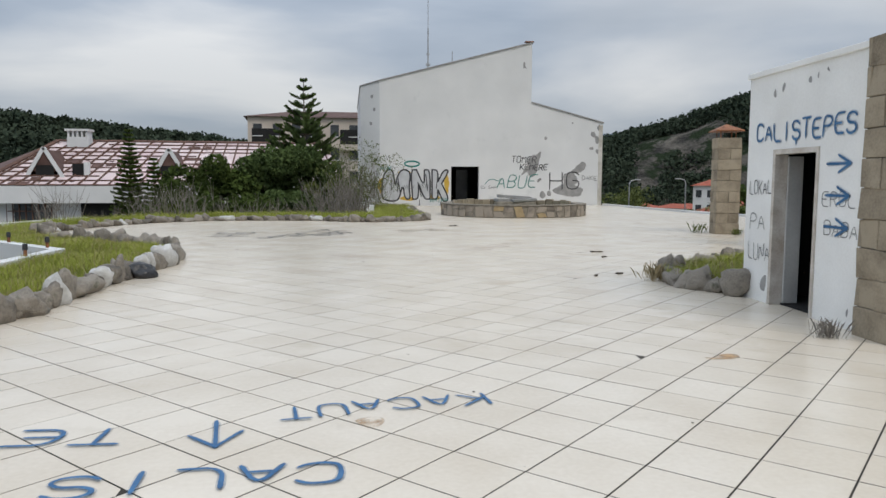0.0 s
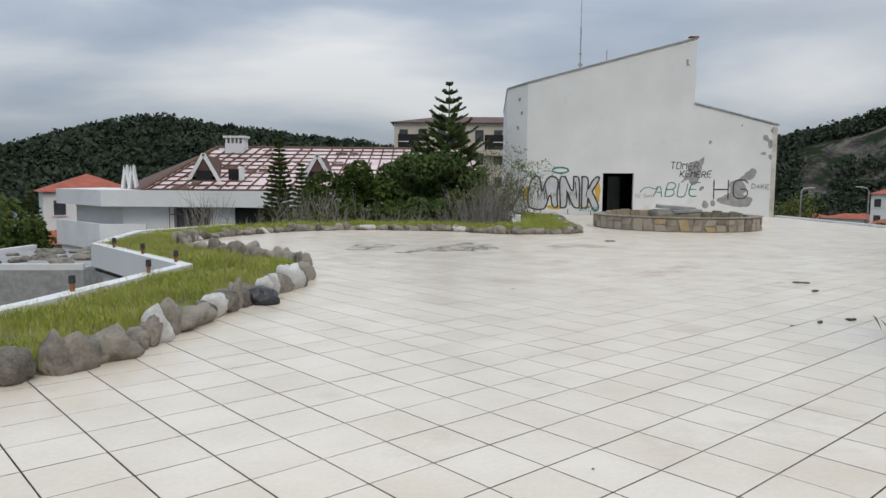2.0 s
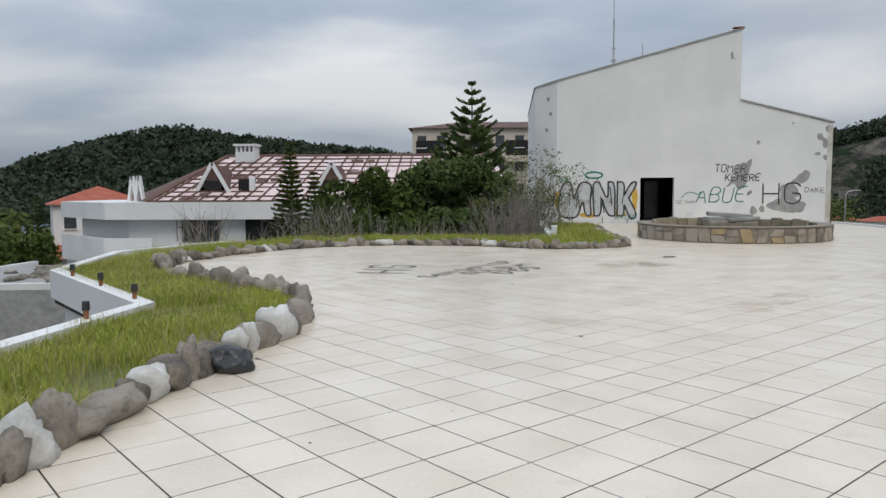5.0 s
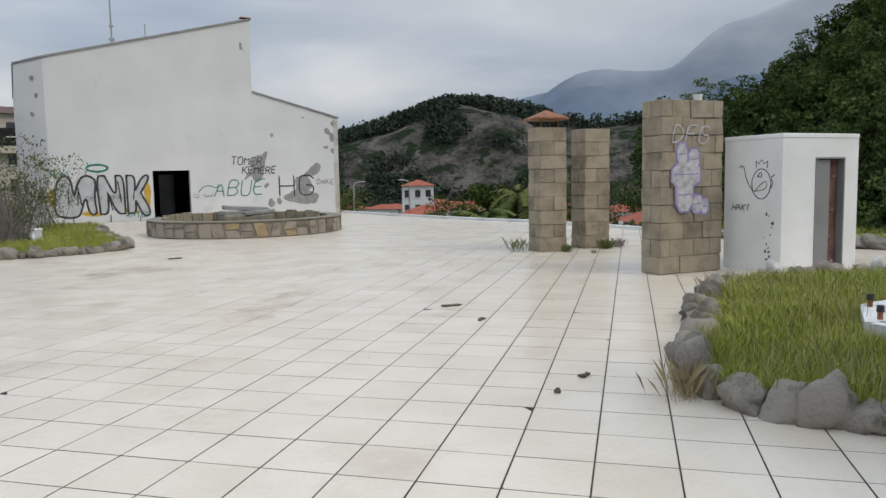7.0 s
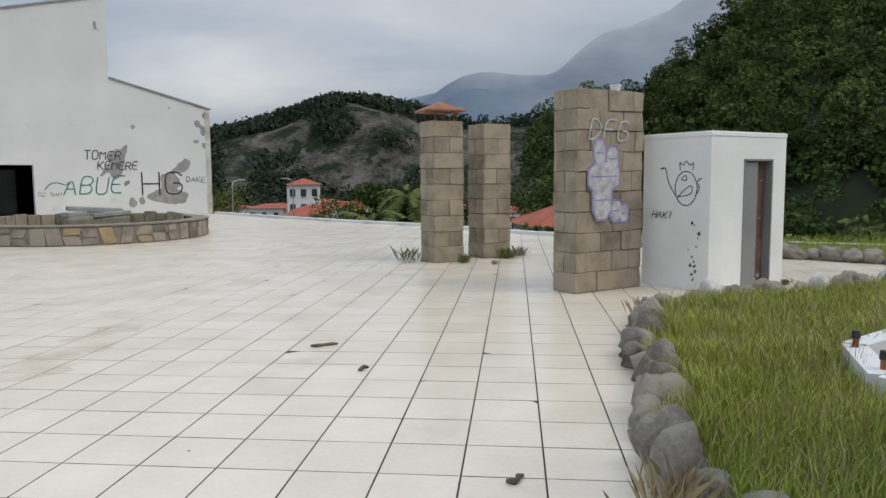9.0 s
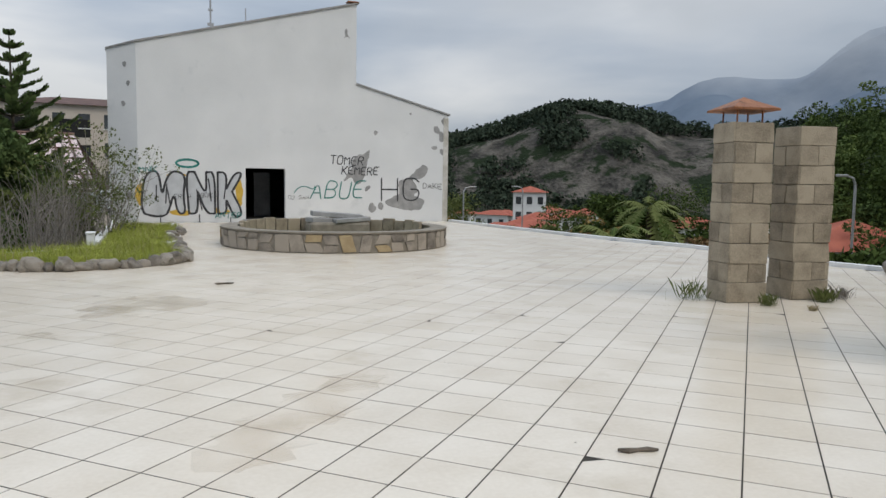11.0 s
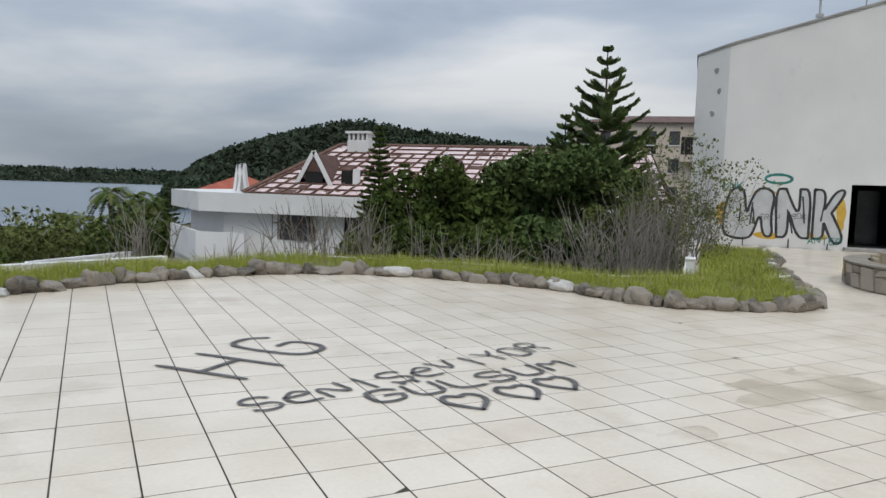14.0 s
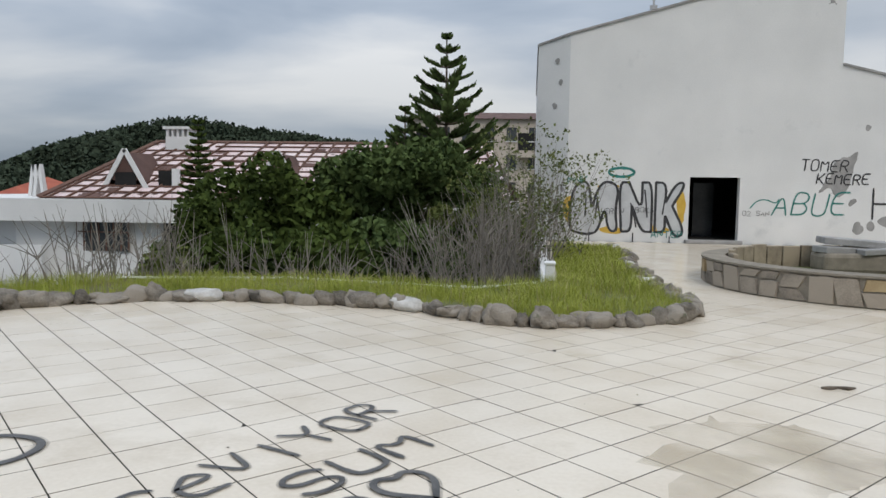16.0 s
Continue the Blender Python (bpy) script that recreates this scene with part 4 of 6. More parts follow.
LOBE_LINE = [(-10.9, -34.6), (-10.0, -34.0), (-9.5, -33.75), (-9.2, -33.3), (-9.1, -32.5), (-9.1, -31.4), (-9.05, -30.4), (-8.9, -29.4), (-8.8, -28.4), (-8.85, -27.5), (-9.1, -26.6), (-9.7, -25.6), (-10.4, -25.1), (-11.6, -24.3), (-12.9, -22.9), (-13.6, -21.6), (-13.75, -20.2)]
LOBE = LOBE_LINE + [(-15.3, -20.2), (-14.7, -23.6), (-10.95, -27.3), (-11.0, -31.3), (-11.1, -34.4)]
STRIP_LINE = [(-13.75, -20.2), (-13.6, -19.2), (-13.1, -17.7), (-12.4, -16.3), (-11.3, -15.3), (-10.0, -14.8), (-8.3, -14.9), (-7.2, -15.0), (-6.3, -15.5), (-5.7, -16.0), (-5.0, -16.1), (-3.9, -15.8), (-3.1, -15.2), (-2.85, -14.4), (-3.1, -13.0), (-3.0, -11.0), (-3.2, -9.0), (-2.7, -6.6), (-2.9, -4.0)]
STRIP = STRIP_LINE + [(-4.6, -3.6), (-4.7, -12.3), (-6.1, -13.4), (-9.3, -12.9), (-12.2, -13.6), (-14.2, -16.2), (-15.4, -19.6)]
RIGHT_LINE = [(-0.85, -32.45), (-1.1, -31.9), (-1.28, -31.4), (-1.1, -30.95), (-0.6, -30.5), (0.2, -29.95), (0.9, -29.35), (1.7, -28.75), (2.6, -28.2), (3.4, -28.15), (4.3, -28.55), (5.4, -28.95), (6.6, -29.2), (7.8, -29.15), (9.2, -29.6)]
RIGHT = RIGHT_LINE + [(10, -32.6), (-0.4, -32.6)]
EAST_LINE = [(10.2, -20.5), (9.6, -23.0), (9.4, -25.6), (9.8, -27.0), (10.1, -29.0)]
EAST = EAST_LINE + [(12.8, -29), (12.8, -27), (11.4, -24), (10.7, -21)]
bed("planting_bed", LOBE, 0.10, "low grassy soil bed at the terrace edge", seed=1)
bed("planting_bed", STRIP, 0.10, "narrow grassy soil bed at the terrace edge", seed=2)
bed("planting_bed", RIGHT, 0.10, "grassy soil bed beside the huts", seed=3)
bed("planting_bed", EAST, 0.10, "narrow grassy bed at the far terrace edge", seed=4)
border(LOBE_LINE, "row of rough grey limestone boulders edging the grass bed", 0.26, 0.36, 21)
border(STRIP_LINE, "row of small mossy stones edging the narrow grass bed", 0.27, 0.25, 22)
border(RIGHT_LINE, "row of rough limestone boulders edging the grass beside the huts", 0.26, 0.33, 23)
border(EAST_LINE, "row of pale stones edging the far grass bed", 0.36, 0.28, 24)
border([(x + 0.5, y - 0.1) for x, y in ((-3.5, -13.8), (-3.55, -12.4), (-3.7, -11.2))], "short row of stones lying in the grass", 0.34, 0.2, 25)
grass(LOBE, 80000, 0.11, "short green grass with dry patches in the bed", 31)
grass(LOBE, 5000, 0.18, "dry straw-coloured grass in the bed", 41, dry=True)
grass(STRIP, 56000, 0.16, "green grass tufts along the terrace edge", 32)
grass(STRIP, 1500, 0.28, "dry grass among the green along the edge", 42, dry=True)
grass(RIGHT, 105000, 0.16, "long green grass in the bed beside the huts", 33)
grass(RIGHT, 9000, 0.24, "dry straw-coloured grass beside the huts", 43, dry=True)
grass(EAST, 5000, 0.22, "green grass at the far terrace edge", 34)


# ---- copings and small edges ----
def coping(name, line, wide, z0, z1, label, mat=None):
    bm = bmesh.new()
    pts = [Vector((x, y, 0)) for x, y in line]
    rows = []
    for i, p in enumerate(pts):
        way = (pts[min(i + 1, len(pts) - 1)] - pts[max(i - 1, 0)]).normalized()
        s = Vector((-way.y, way.x, 0)) * wide / 2
        rows.append([bm.verts.new(p + s * k + Vector((0, 0, z))) for k, z in ((-1, z0), (1, z0), (1, z1), (-1, z1))])
    for a, b in zip(rows, rows[1:]):
        for k in range(4):
            bm.faces.new((a[k], a[(k + 1) % 4], b[(k + 1) % 4], b[k]))
    bm.faces.new(rows[0][::-1])
    bm.faces.new(rows[-1])
    bmesh.ops.recalc_face_normals(bm, faces=bm.faces)
    return tagged(part(name, bm, mat or PAINT), label, "coping", kind="structure")


coping("trim_parapet_west", [(-11.75, -40), (-11.2, -33), (-11.02, -31.2), (-10.92, -27.38), (-14.5, -23.7), (-15.6, -19.6), (-14.3, -16.1)], 0.24, -0.3, 0.2, "low white parapet with chipped coping beside the grass")
coping("trim_parapet_north", [(-12.2, -13.5), (-9.3, -12.85), (-6.1, -13.42), (-4.9, -12.4), (-4.85, -0.1)], 0.2, -0.3, 0.12, "low white parapet behind the narrow grass bed")
coping("trim_parapet_east", [(8.95, -0.2), (9.25, -6), (9.75, -11), (10.45, -14.5), (10.35, -19), (11.6, -24), (13, -27), (13, -33.5)], 0.22, -0.3, 0.09, "low white kerb along the terrace edge")
post = thing("white_post", pose(-4.86, -12.35, 0), "short chipped white concrete post in the grass", "post")
part("shaft", block((-0.08, 0.08, -0.16, 0.16, 0, 0.42), bevel=0.015), PAINT, post)
part("cap", block((-0.1, 0.1, -0.18, 0.18, 0.42, 0.46), bevel=0.01), PAINT, post)
for x, y in ((-11.15, -32.4), (-11.02, -30.5), (-10.96, -28.6), (-11.2, -27.1), (-12.4, -25.85), (-13.6, -24.65)):
    peg = thing("bollard_lamp", pose(x, y, 0.2), "small dark rusted lamp stub on the white parapet", "lamp", "lamp stubs on the parapets")
    part("stem", tube([(0, 0, 0), (0, 0, 0.1)], 0.03, 8), RUST, peg)
    part("head", tube([(0, 0, 0.1), (0, 0, 0.2)], [0.045, 0.04], 8), BLACK, peg)

# sunken light well in the bed beside the huts
well = thing("light_well", pose(1.1, -31.1, 0), "white walled sunken light well with bare lamp stubs", "light well")
well.matrix_world = Matrix.Identity(4)
for (xa, ya), (xb, yb) in zip(WELL, WELL[1:] + WELL[:1]):
    v = Vector((xb - xa, yb - ya, 0))
    s = Vector((v.y, -v.x, 0)).normalized() * -0.09
    part("wall", prism([(xa + s.x, ya + s.y), (xa - s.x, ya - s.y), (xb - s.x, yb - s.y), (xb + s.x, yb + s.y)][::-1], -0.399, 0.24), PAINT, well)
part("bottom", prism(WELL[::-1], -0.399, -0.37), PLASTER, well)
for x, y in ((1.3, -31.0), (1.85, -30.6), (2.7, -30.6), (1.2, -31.5)):
    peg = thing("bollard_lamp", pose(x, y, 0.24), "small dark rusted lamp stub on the white parapet", "lamp", "lamp stubs on the parapets")
    part("stem", tube([(0, 0, 0), (0, 0, 0.07)], 0.025, 8), RUST, peg)
    part("head", tube([(0, 0, 0.07), (0, 0, 0.13)], [0.035, 0.03], 8), BLACK, peg)

# ---- lettering and marks on the floor ----
lettering("floor_lettering", "HG", along((-8.36, -22.2), (-8.28, -20.4)), 0.95, 0.066, GREY_SPRAY, "large faded black sprayed letters on the tiles", wide=0.56, gap=1.75)
lettering("floor_lettering", "SeNISeVIYOR", along((-7.7, -22.93), (-6.04, -19.52)), 0.34, 0.038, GREY_SPRAY, "faded black sprayed words on the tiles", wide=0.71)
lettering("floor_lettering", "GuLSUM", along((-7.0, -22.34), (-5.58, -20.14)), 0.31, 0.044, GREY_SPRAY, "faded black sprayed name on the tiles", wide=0.93)
for x, y in ((-6.37, -22.27), (-6.05, -21.82), (-5.81, -21.4)):
    lettering("floor_heart", "*", pose(x, y, 0.006, 0, 0, 48), 0.42, 0.052, GREY_SPRAY, "faded black sprayed heart on the tiles", wide=0.85)
lettering("floor_lettering", "KACAUT", along((-4.85, -36.34), (-6.3, -36.55)), 0.23, 0.024, BLUE_SPRAY, "blue sprayed word on the tiles", wide=0.75, gap=1.35)
lettering("floor_arrow", ">", pose(-6.717, -36.77, 0.006, 0, 0, -81), 0.44, 0.028, BLUE_SPRAY, "blue sprayed arrow on the tiles", wide=1.0)
lettering("floor_lettering", "TE", along((-7.0, -36.82), (-7.6, -36.8)), 0.25, 0.03, BLUE_SPRAY, "blue sprayed letters on the tiles", wide=1.0, gap=1.4)
lettering("floor_lettering", "CALIS", along((-5.78, -37.46), (-7.2, -37.5)), 0.25, 0.03, BLUE_SPRAY, "blue sprayed word on the tiles", wide=0.85, gap=1.36)
blot("puddle", [(-4.5, -20.7), (-4.2, -19.8), (-3.7, -19.5), (-3.0, -19.7), (-2.75, -20.3), (-3.4, -20.8), (-4.0, -21.3)], pose(0, 0, 0.003), WET, "shallow rain puddle on the tiles", "puddle", 0.28)
blot("puddle", [(-5.0, -22.4), (-4.85, -21.9), (-4.6, -21.8), (-4.5, -22.3)], pose(0, 0, 0.003), WET, "small shallow rain puddle on the tiles", "puddle", 0.12, 2)
blot("dirt_stain", [(-3.5, -26.3), (-3.0, -25.5), (-2.3, -24.7), (-1.6, -24.3), (-1.7, -24.9), (-2.3, -25.6), (-3.0, -26.5)], pose(0, 0, 0.0025), DIRT, "brownish dirt stain on the tiles", "stain", 0.2, 3)
blot("rust_stain", [(-2.85, -35.6), (-2.65, -35.45), (-2.45, -35.45), (-2.6, -35.65)], pose(0, 0, 0.0025), RUST_STAIN, "orange rust stain on the tiles", "stain", 0.05, 4)
blot("rust_stain", [(-5.75, -36.85), (-5.6, -36.7), (-5.5, -36.85), (-5.6, -37.0)], pose(0, 0, 0.0025), RUST_STAIN, "pale rust stain on the tiles", "stain", 0.05, 5)
bag = bmesh.new()
bmesh.ops.create_icosphere(bag, subdivisions=4, radius=0.5)
for v in bag.verts:
    c = v.co.copy()
    v.co *= 1 + 0.35 * noise.noise(c * 2.2) + 0.12 * abs(noise.noise(c * 7))
    v.co = Vector((v.co.x * 0.42, v.co.y * 0.34, max(v.co.z, -0.3) * 0.28 + 0.084))
bag_ob = tagged(part("rubbish_bag", bag, BAG, smooth=True), "crumpled black plastic rubbish bag against the stones", "bag")
bag_ob.matrix_world = pose(-8.78, -29.95, 0)


def litter(name, x, y, length, a, mat, label, category):
    bm, r = bmesh.new(), random.Random(x * 7 + y)
    pts = [(length * (k / 4 - 0.5), r.uniform(-0.025, 0.025), 0.014) for k in range(5)]
    tube(pts, [0.01, 0.02, 0.012, 0.018, 0.008], 6, bm)
    ob = tagged(part(name, bm, mat), label, category)
    ob.matrix_world = pose(x, y, 0, 0, 0, a)
    return ob


litter("wood_splinter", -0.76, -26.95, 0.26, -20, BARK, "dark splinter of wood lying on the tiles", "debris")
litter("wood_splinter", -0.95, -27.9, 0.12, 10, BARK, "small dark scrap lying on the tiles", "debris")
litter("wood_splinter", -2.5, -18.5, 0.3, 5, BARK, "dark scrap lying on the tiles", "debris")
litter("wood_splinter", -1.55, -30.3, 0.12, 0, BARK, "small dark scrap lying on the tiles", "debris")
litter("wood_splinter", -2.0, -30.5, 0.08, 30, BARK, "small dark scrap lying on the tiles", "debris")
rr = random.Random(77)
for k in range(60):
    x, y = rr.uniform(-8, 3.5), rr.uniform(-40, -17)
    if not any(inside(x, y, o) for o in (LOBE, STRIP, RIGHT)):
        bm = bmesh.new()
        bmesh.ops.create_icosphere(bm, subdivisions=1, radius=rr.uniform(0.004, 0.012))
        for v in bm.verts:
            v.co.z = abs(v.co.z) * 0.5
        ob = tagged(part("pebble", bm, rr.choice((BARK, SOIL, ROCK))), "tiny dark pebble on the tiles", "debris", "crumbs of debris on the tiles")
        ob.matrix_world = pose(x, y, 0.001)


def tuft(x, y, h, count, label, mat, seed, z=0.0):
    r = random.Random(seed)
    verts, faces = [], []
    for _ in range(count):
        a, b, t = r.uniform(0, math.tau), r.uniform(0.1, 0.8), h * 0.7 * r.uniform(0.3, 1.1)
        dx, dy, w = math.cos(a), math.sin(a), 0.0014
        ox, oy = r.gauss(0, h * 0.25), r.gauss(0, h * 0.2)
        k = len(verts)
        verts += [(ox - dy * w, oy + dx * w, 0), (ox + dy * w, oy - dx * w, 0), (ox + dx * b * t * 0.5, oy + dy * b * t * 0.5, t * 0.7), (ox + dx * b * t, oy + dy * b * t, t)]
        faces += [(k, k + 1, k + 2), (k, k + 2, k + 3)]
    ob = tagged(mesh_ob("weed_tuft", verts, faces, mat), label, "weeds", "weeds growing from the joints")
    ob.matrix_world = pose(x, y, z)
    return ob


for i, (x, y, h, c, mat) in enumerate(((4.6, -22.75, 0.25, 160, LEAF_OLIVE), (5.7, -22.75, 0.3, 220, LEAF_OLIVE), (6.2, -22.6, 0.3, 120, TWIG), (4.85, -23.3, 0.12, 120, DRY_GRASS), (5.5, -24.2, 0.1, 90, DRY_GRASS), (3.9, -22.0, 0.45, 60, LEAF_OLIVE), (-1.3, -31.1, 0.4, 120, DRY_GRASS), (2.7, -28.0, 0.3, 80, DRY_GRASS), (6.2, -27.95, 0.15, 90, LEAF_OLIVE), (-1.3, -34.95, 0.25, 150, TWIG))):
    tuft(x, y, h, c, "weeds and dry grass growing from a joint in the tiles", mat, i)


# ---- ground, sea and hills ----
ground = tagged(mesh_ob("ground", [(-2600, -1500, -9.0), (2600, -1500, -9.0), (2600, 2600, -9.0), (-2600, 2600, -9.0)], [(0, 1, 2, 3)], GROUND), "scrubby ground far below the terrace", "ground", kind="structure")
sea = tagged(mesh_ob("water", [(-98, -900, -8.7), (-97, 40, -8.7), (-103, 62, -8.7), (-116, 112, -8.7), (-190, 260, -8.7), (-420, 520, -8.7), (-900, 1500, -8.7), (-2600, 2600, -8.7), (-2600, -900, -8.7)], [range(9)], SEA), "calm grey-blue sea beyond the shore", "sea", kind="structure")


def crowns(name, centres, radii, per, mat, label, category, seed, flat=0.75, leaf=0.42, kind="stuff"):
    """Many tree crowns in one mesh: each a loose ball of small leaf clumps with gaps."""
    r = np.random.RandomState(seed)
    c, rad = np.repeat(np.array(centres), per, 0), np.repeat(np.array(radii), per)
    n = len(c)
    way = r.normal(size=(n, 3))
    way /= np.linalg.norm(way, axis=1)[:, None]
    dist = r.uniform(0.35, 1.0, n) ** 0.5
    p = c + way * (dist * rad)[:, None] * np.array([1, 1, flat])
    a, b = r.normal(size=(n, 3)), r.normal(size=(n, 3))
    a += way * 0.3
    a /= np.linalg.norm(a, axis=1)[:, None]
    b -= (b * a).sum(1)[:, None] * a
    b /= np.linalg.norm(b, axis=1)[:, None]
    s = (rad * leaf * r.uniform(0.5, 1.2, n))[:, None]
    v = np.stack([p - a * s, p + b * s * 0.6, p + a * s, p - b * s * 0.6], 1).reshape(-1, 3)
    f = np.arange(4 * n).reshape(-1, 4)
    me = bpy.data.meshes.new(name)
    me.from_pydata(v.tolist(), [], f.tolist())
    me.materials.append(mat)
    return tagged(new(name, me), label, category, kind=kind)


def hill(name, ridge, reach, mat, label, rough, seed, base=-9.5):
    """A slope from its foot, reach metres before the ridge, up to the ridge and down behind it."""
    pts = smooth_line(ridge, 2)
    eye = Vector((-5, -33, 0))
    rows, steps = [], (0.0, 0.15, 0.3, 0.45, 0.6, 0.75, 0.88, 1.0, 1.3)
    bm = bmesh.new()
    surface = []
    dense = []
    for a, b in zip(pts, pts[1:]):
        k = max(1, int((b - a).length / (reach / 14)))
        dense += [a.lerp(b, i / k) for i in range(k)]
    dense.append(pts[-1])
    for p in dense:
        out = Vector((p.x - eye.x, p.y - eye.y, 0)).normalized()
        row = []
        for s in steps:
            h = (math.sin(min(s, 1) * math.pi / 2) ** 1.15) if s <= 1 else 0.75
            z = base + (p.z - base) * h
            q = Vector((p.x, p.y, 0)) + out * reach * (s - 1)
            z += rough * noise.noise(Vector((q.x, q.y, seed)) * (3.5 / reach)) * (1 if 0 < s < 1 else 0.2)
            row.append(Vector((q.x, q.y, z)))
        rows.append([bm.verts.new(v) for v in row])
        surface.append(row)
    for a, b in zip(rows, rows[1:]):
        for i in range(len(steps) - 1):
            bm.faces.new((a[i], b[i], b[i + 1], a[i + 1]))
    bmesh.ops.recalc_face_normals(bm, faces=bm.faces)
    tagged(part(name, bm, mat, smooth=True), label, "hill", kind="structure")
    return surface


def wood(surface, count, size, per, mat, label, seed, low=0.0, keep=None, leaf=0.42):
    r = random.Random(seed)
    centres, radii = [], []
    while len(centres) < count:
        i, s = r.randrange(len(surface) - 1), low + (1 - low) * r.random()
        t, u = r.random(), s * 7
        j = min(int(u), 6)
        a = surface[i][j].lerp(surface[i][j + 1], u - j)
        b = surface[i + 1][j].lerp(surface[i + 1][j + 1], u - j)
        p = a.lerp(b, t)
        if keep and not keep(i / len(surface), s, p):
            continue
        rad = size * r.uniform(0.6, 1.3)
        centres.append((p.x, p.y, p.z + rad * 0.55))
        radii.append(rad)
    return crowns("distant_trees", centres, radii, per, mat, label, "trees", seed, leaf=leaf)


west = hill("backdrop_hill_west", [(-258, 279, -9), (-251, 284, -2), (-243, 289, 7), (-232, 296, 14), (-213, 306, 21), (-190, 318, 26), (-165, 330, 27), (-140, 342, 23), (-110, 350, 21), (-80, 356, 18), (-30, 362, 14), (20, 365, 12)], 130, FOREST, "dark pine-covered hill above the bay", 5, 3)
wood(west, 4200, 4.2, 44, FAR_LEAF, "dark pine wood on the hill above the bay", 5, leaf=0.25)
cape = hill("backdrop_headland", [(-1500, 500, -4), (-1250, 700, 4), (-1000, 860, 7), (-800, 1000, 5), (-560, 1060, 9), (-300, 1150, 6)], 200, FOREST, "low wooded headland across the bay", 3, 9)
wood(cape, 2600, 6, 14, FAR_LEAF, "distant woods on the low headland", 8)
east = hill("backdrop_hill_east", [(20, 232, 6), (50, 224, 10), (78, 214, 13), (93, 206, 16), (104, 201, 20), (118, 194, 23.5), (130, 187, 28), (138, 182, 29), (150, 174, 25), (161, 165, 21), (185, 145, 20), (215, 110, 21), (230, 70, 24)], 75, CLIFF, "rocky quarried hill with woods on its crest", 7, 12)
wood(east, 3000, 2.2, 40, FAR_LEAF, "woods on the crest of the quarried hill", 11, leaf=0.27, keep=lambda u, s, p: s > 0.8 or s < 0.1 or u < 0.25 or u > 0.75 or noise.noise(p * 0.05) > 0.16 + (0.2 if 0.2 < s < 0.65 else 0.0))
near = hill("backdrop_hill_south", [(48, 16, 2.5), (50, 10, 4), (53, 6, 7), (55.5, 2, 11), (58, -2.7, 14.6), (61, -9, 15.2), (64, -20, 16), (62, -42, 17), (50, -66, 15), (30, -85, 12)], 34, FOREST, "steep pine-covered slope beside the terrace", 3, 15)


def pine_slope(surface, count, mat, label, seed):
    """Tall pines: each a stack of loose clumps that narrows upwards, with gaps between."""
    r = random.Random(seed)
    centres, radii = [], []
    for _ in range(count):
        i, u = r.randrange(len(surface) - 1), r.uniform(0.6, 7.0)
        k = min(int(u), 6)
        p = surface[i][k].lerp(surface[i][k + 1], u - k).lerp(surface[i + 1][k], r.random() * 0.9)
        h = r.uniform(2.6, 5.6)
        for c in range(13):
            f = c / 12
            a, d = r.uniform(0, math.tau), h * 0.36 * (1.05 - 0.75 * f) * r.uniform(0.3, 1.0)
            centres.append((p.x + math.cos(a) * d, p.y + math.sin(a) * d, p.z - 0.5 + h * (0.12 + 0.85 * f)))
            radii.append(r.uniform(0.5, 1.05) * (1.15 - 0.5 * f))
    return crowns("pine_trees", centres, radii, 75, mat, label, "trees", seed, flat=0.55, leaf=0.2)


# Lit and shaded pines on the slope differ by painted tone.
pine_slope(near, 400, PINE_SHADED, "tall pines on the slope beside the terrace, coloured dark as if shaded", 14)
pine_slope(near, 300, PINE_LIT, "pines on the slope, coloured lighter green as if lit", 16)
pine_slope(near, 140, LEAF, "blue-green pines on the slope", 17)
peaks = hill("backdrop_mountain", [(150, 1500, 60), (500, 1420, 95), (750, 1290, 125), (882, 1175, 160), (986, 1091, 190), (1072, 1009, 192), (1127, 949, 228), (1189, 873, 290), (1253, 782, 330), (1320, 660, 380), (1400, 400, 360), (1450, 100, 320)], 500, MOUNTAIN, "mountain tinted blue for haze, its head in cloud", 60, 20)
mist = tagged(mesh_ob("backdrop_low_cloud", [(300, 1250, 60), (820, 950, 60), (1180, 250, 60), (1180, 250, 520), (820, 950, 520), (300, 1250, 520)], [(0, 1, 4, 5), (1, 2, 3, 4)], CLOUD), "grey low cloud hanging before the mountain, bright by its own emission", "cloud", kind="structure")
mist.visible_shadow = False


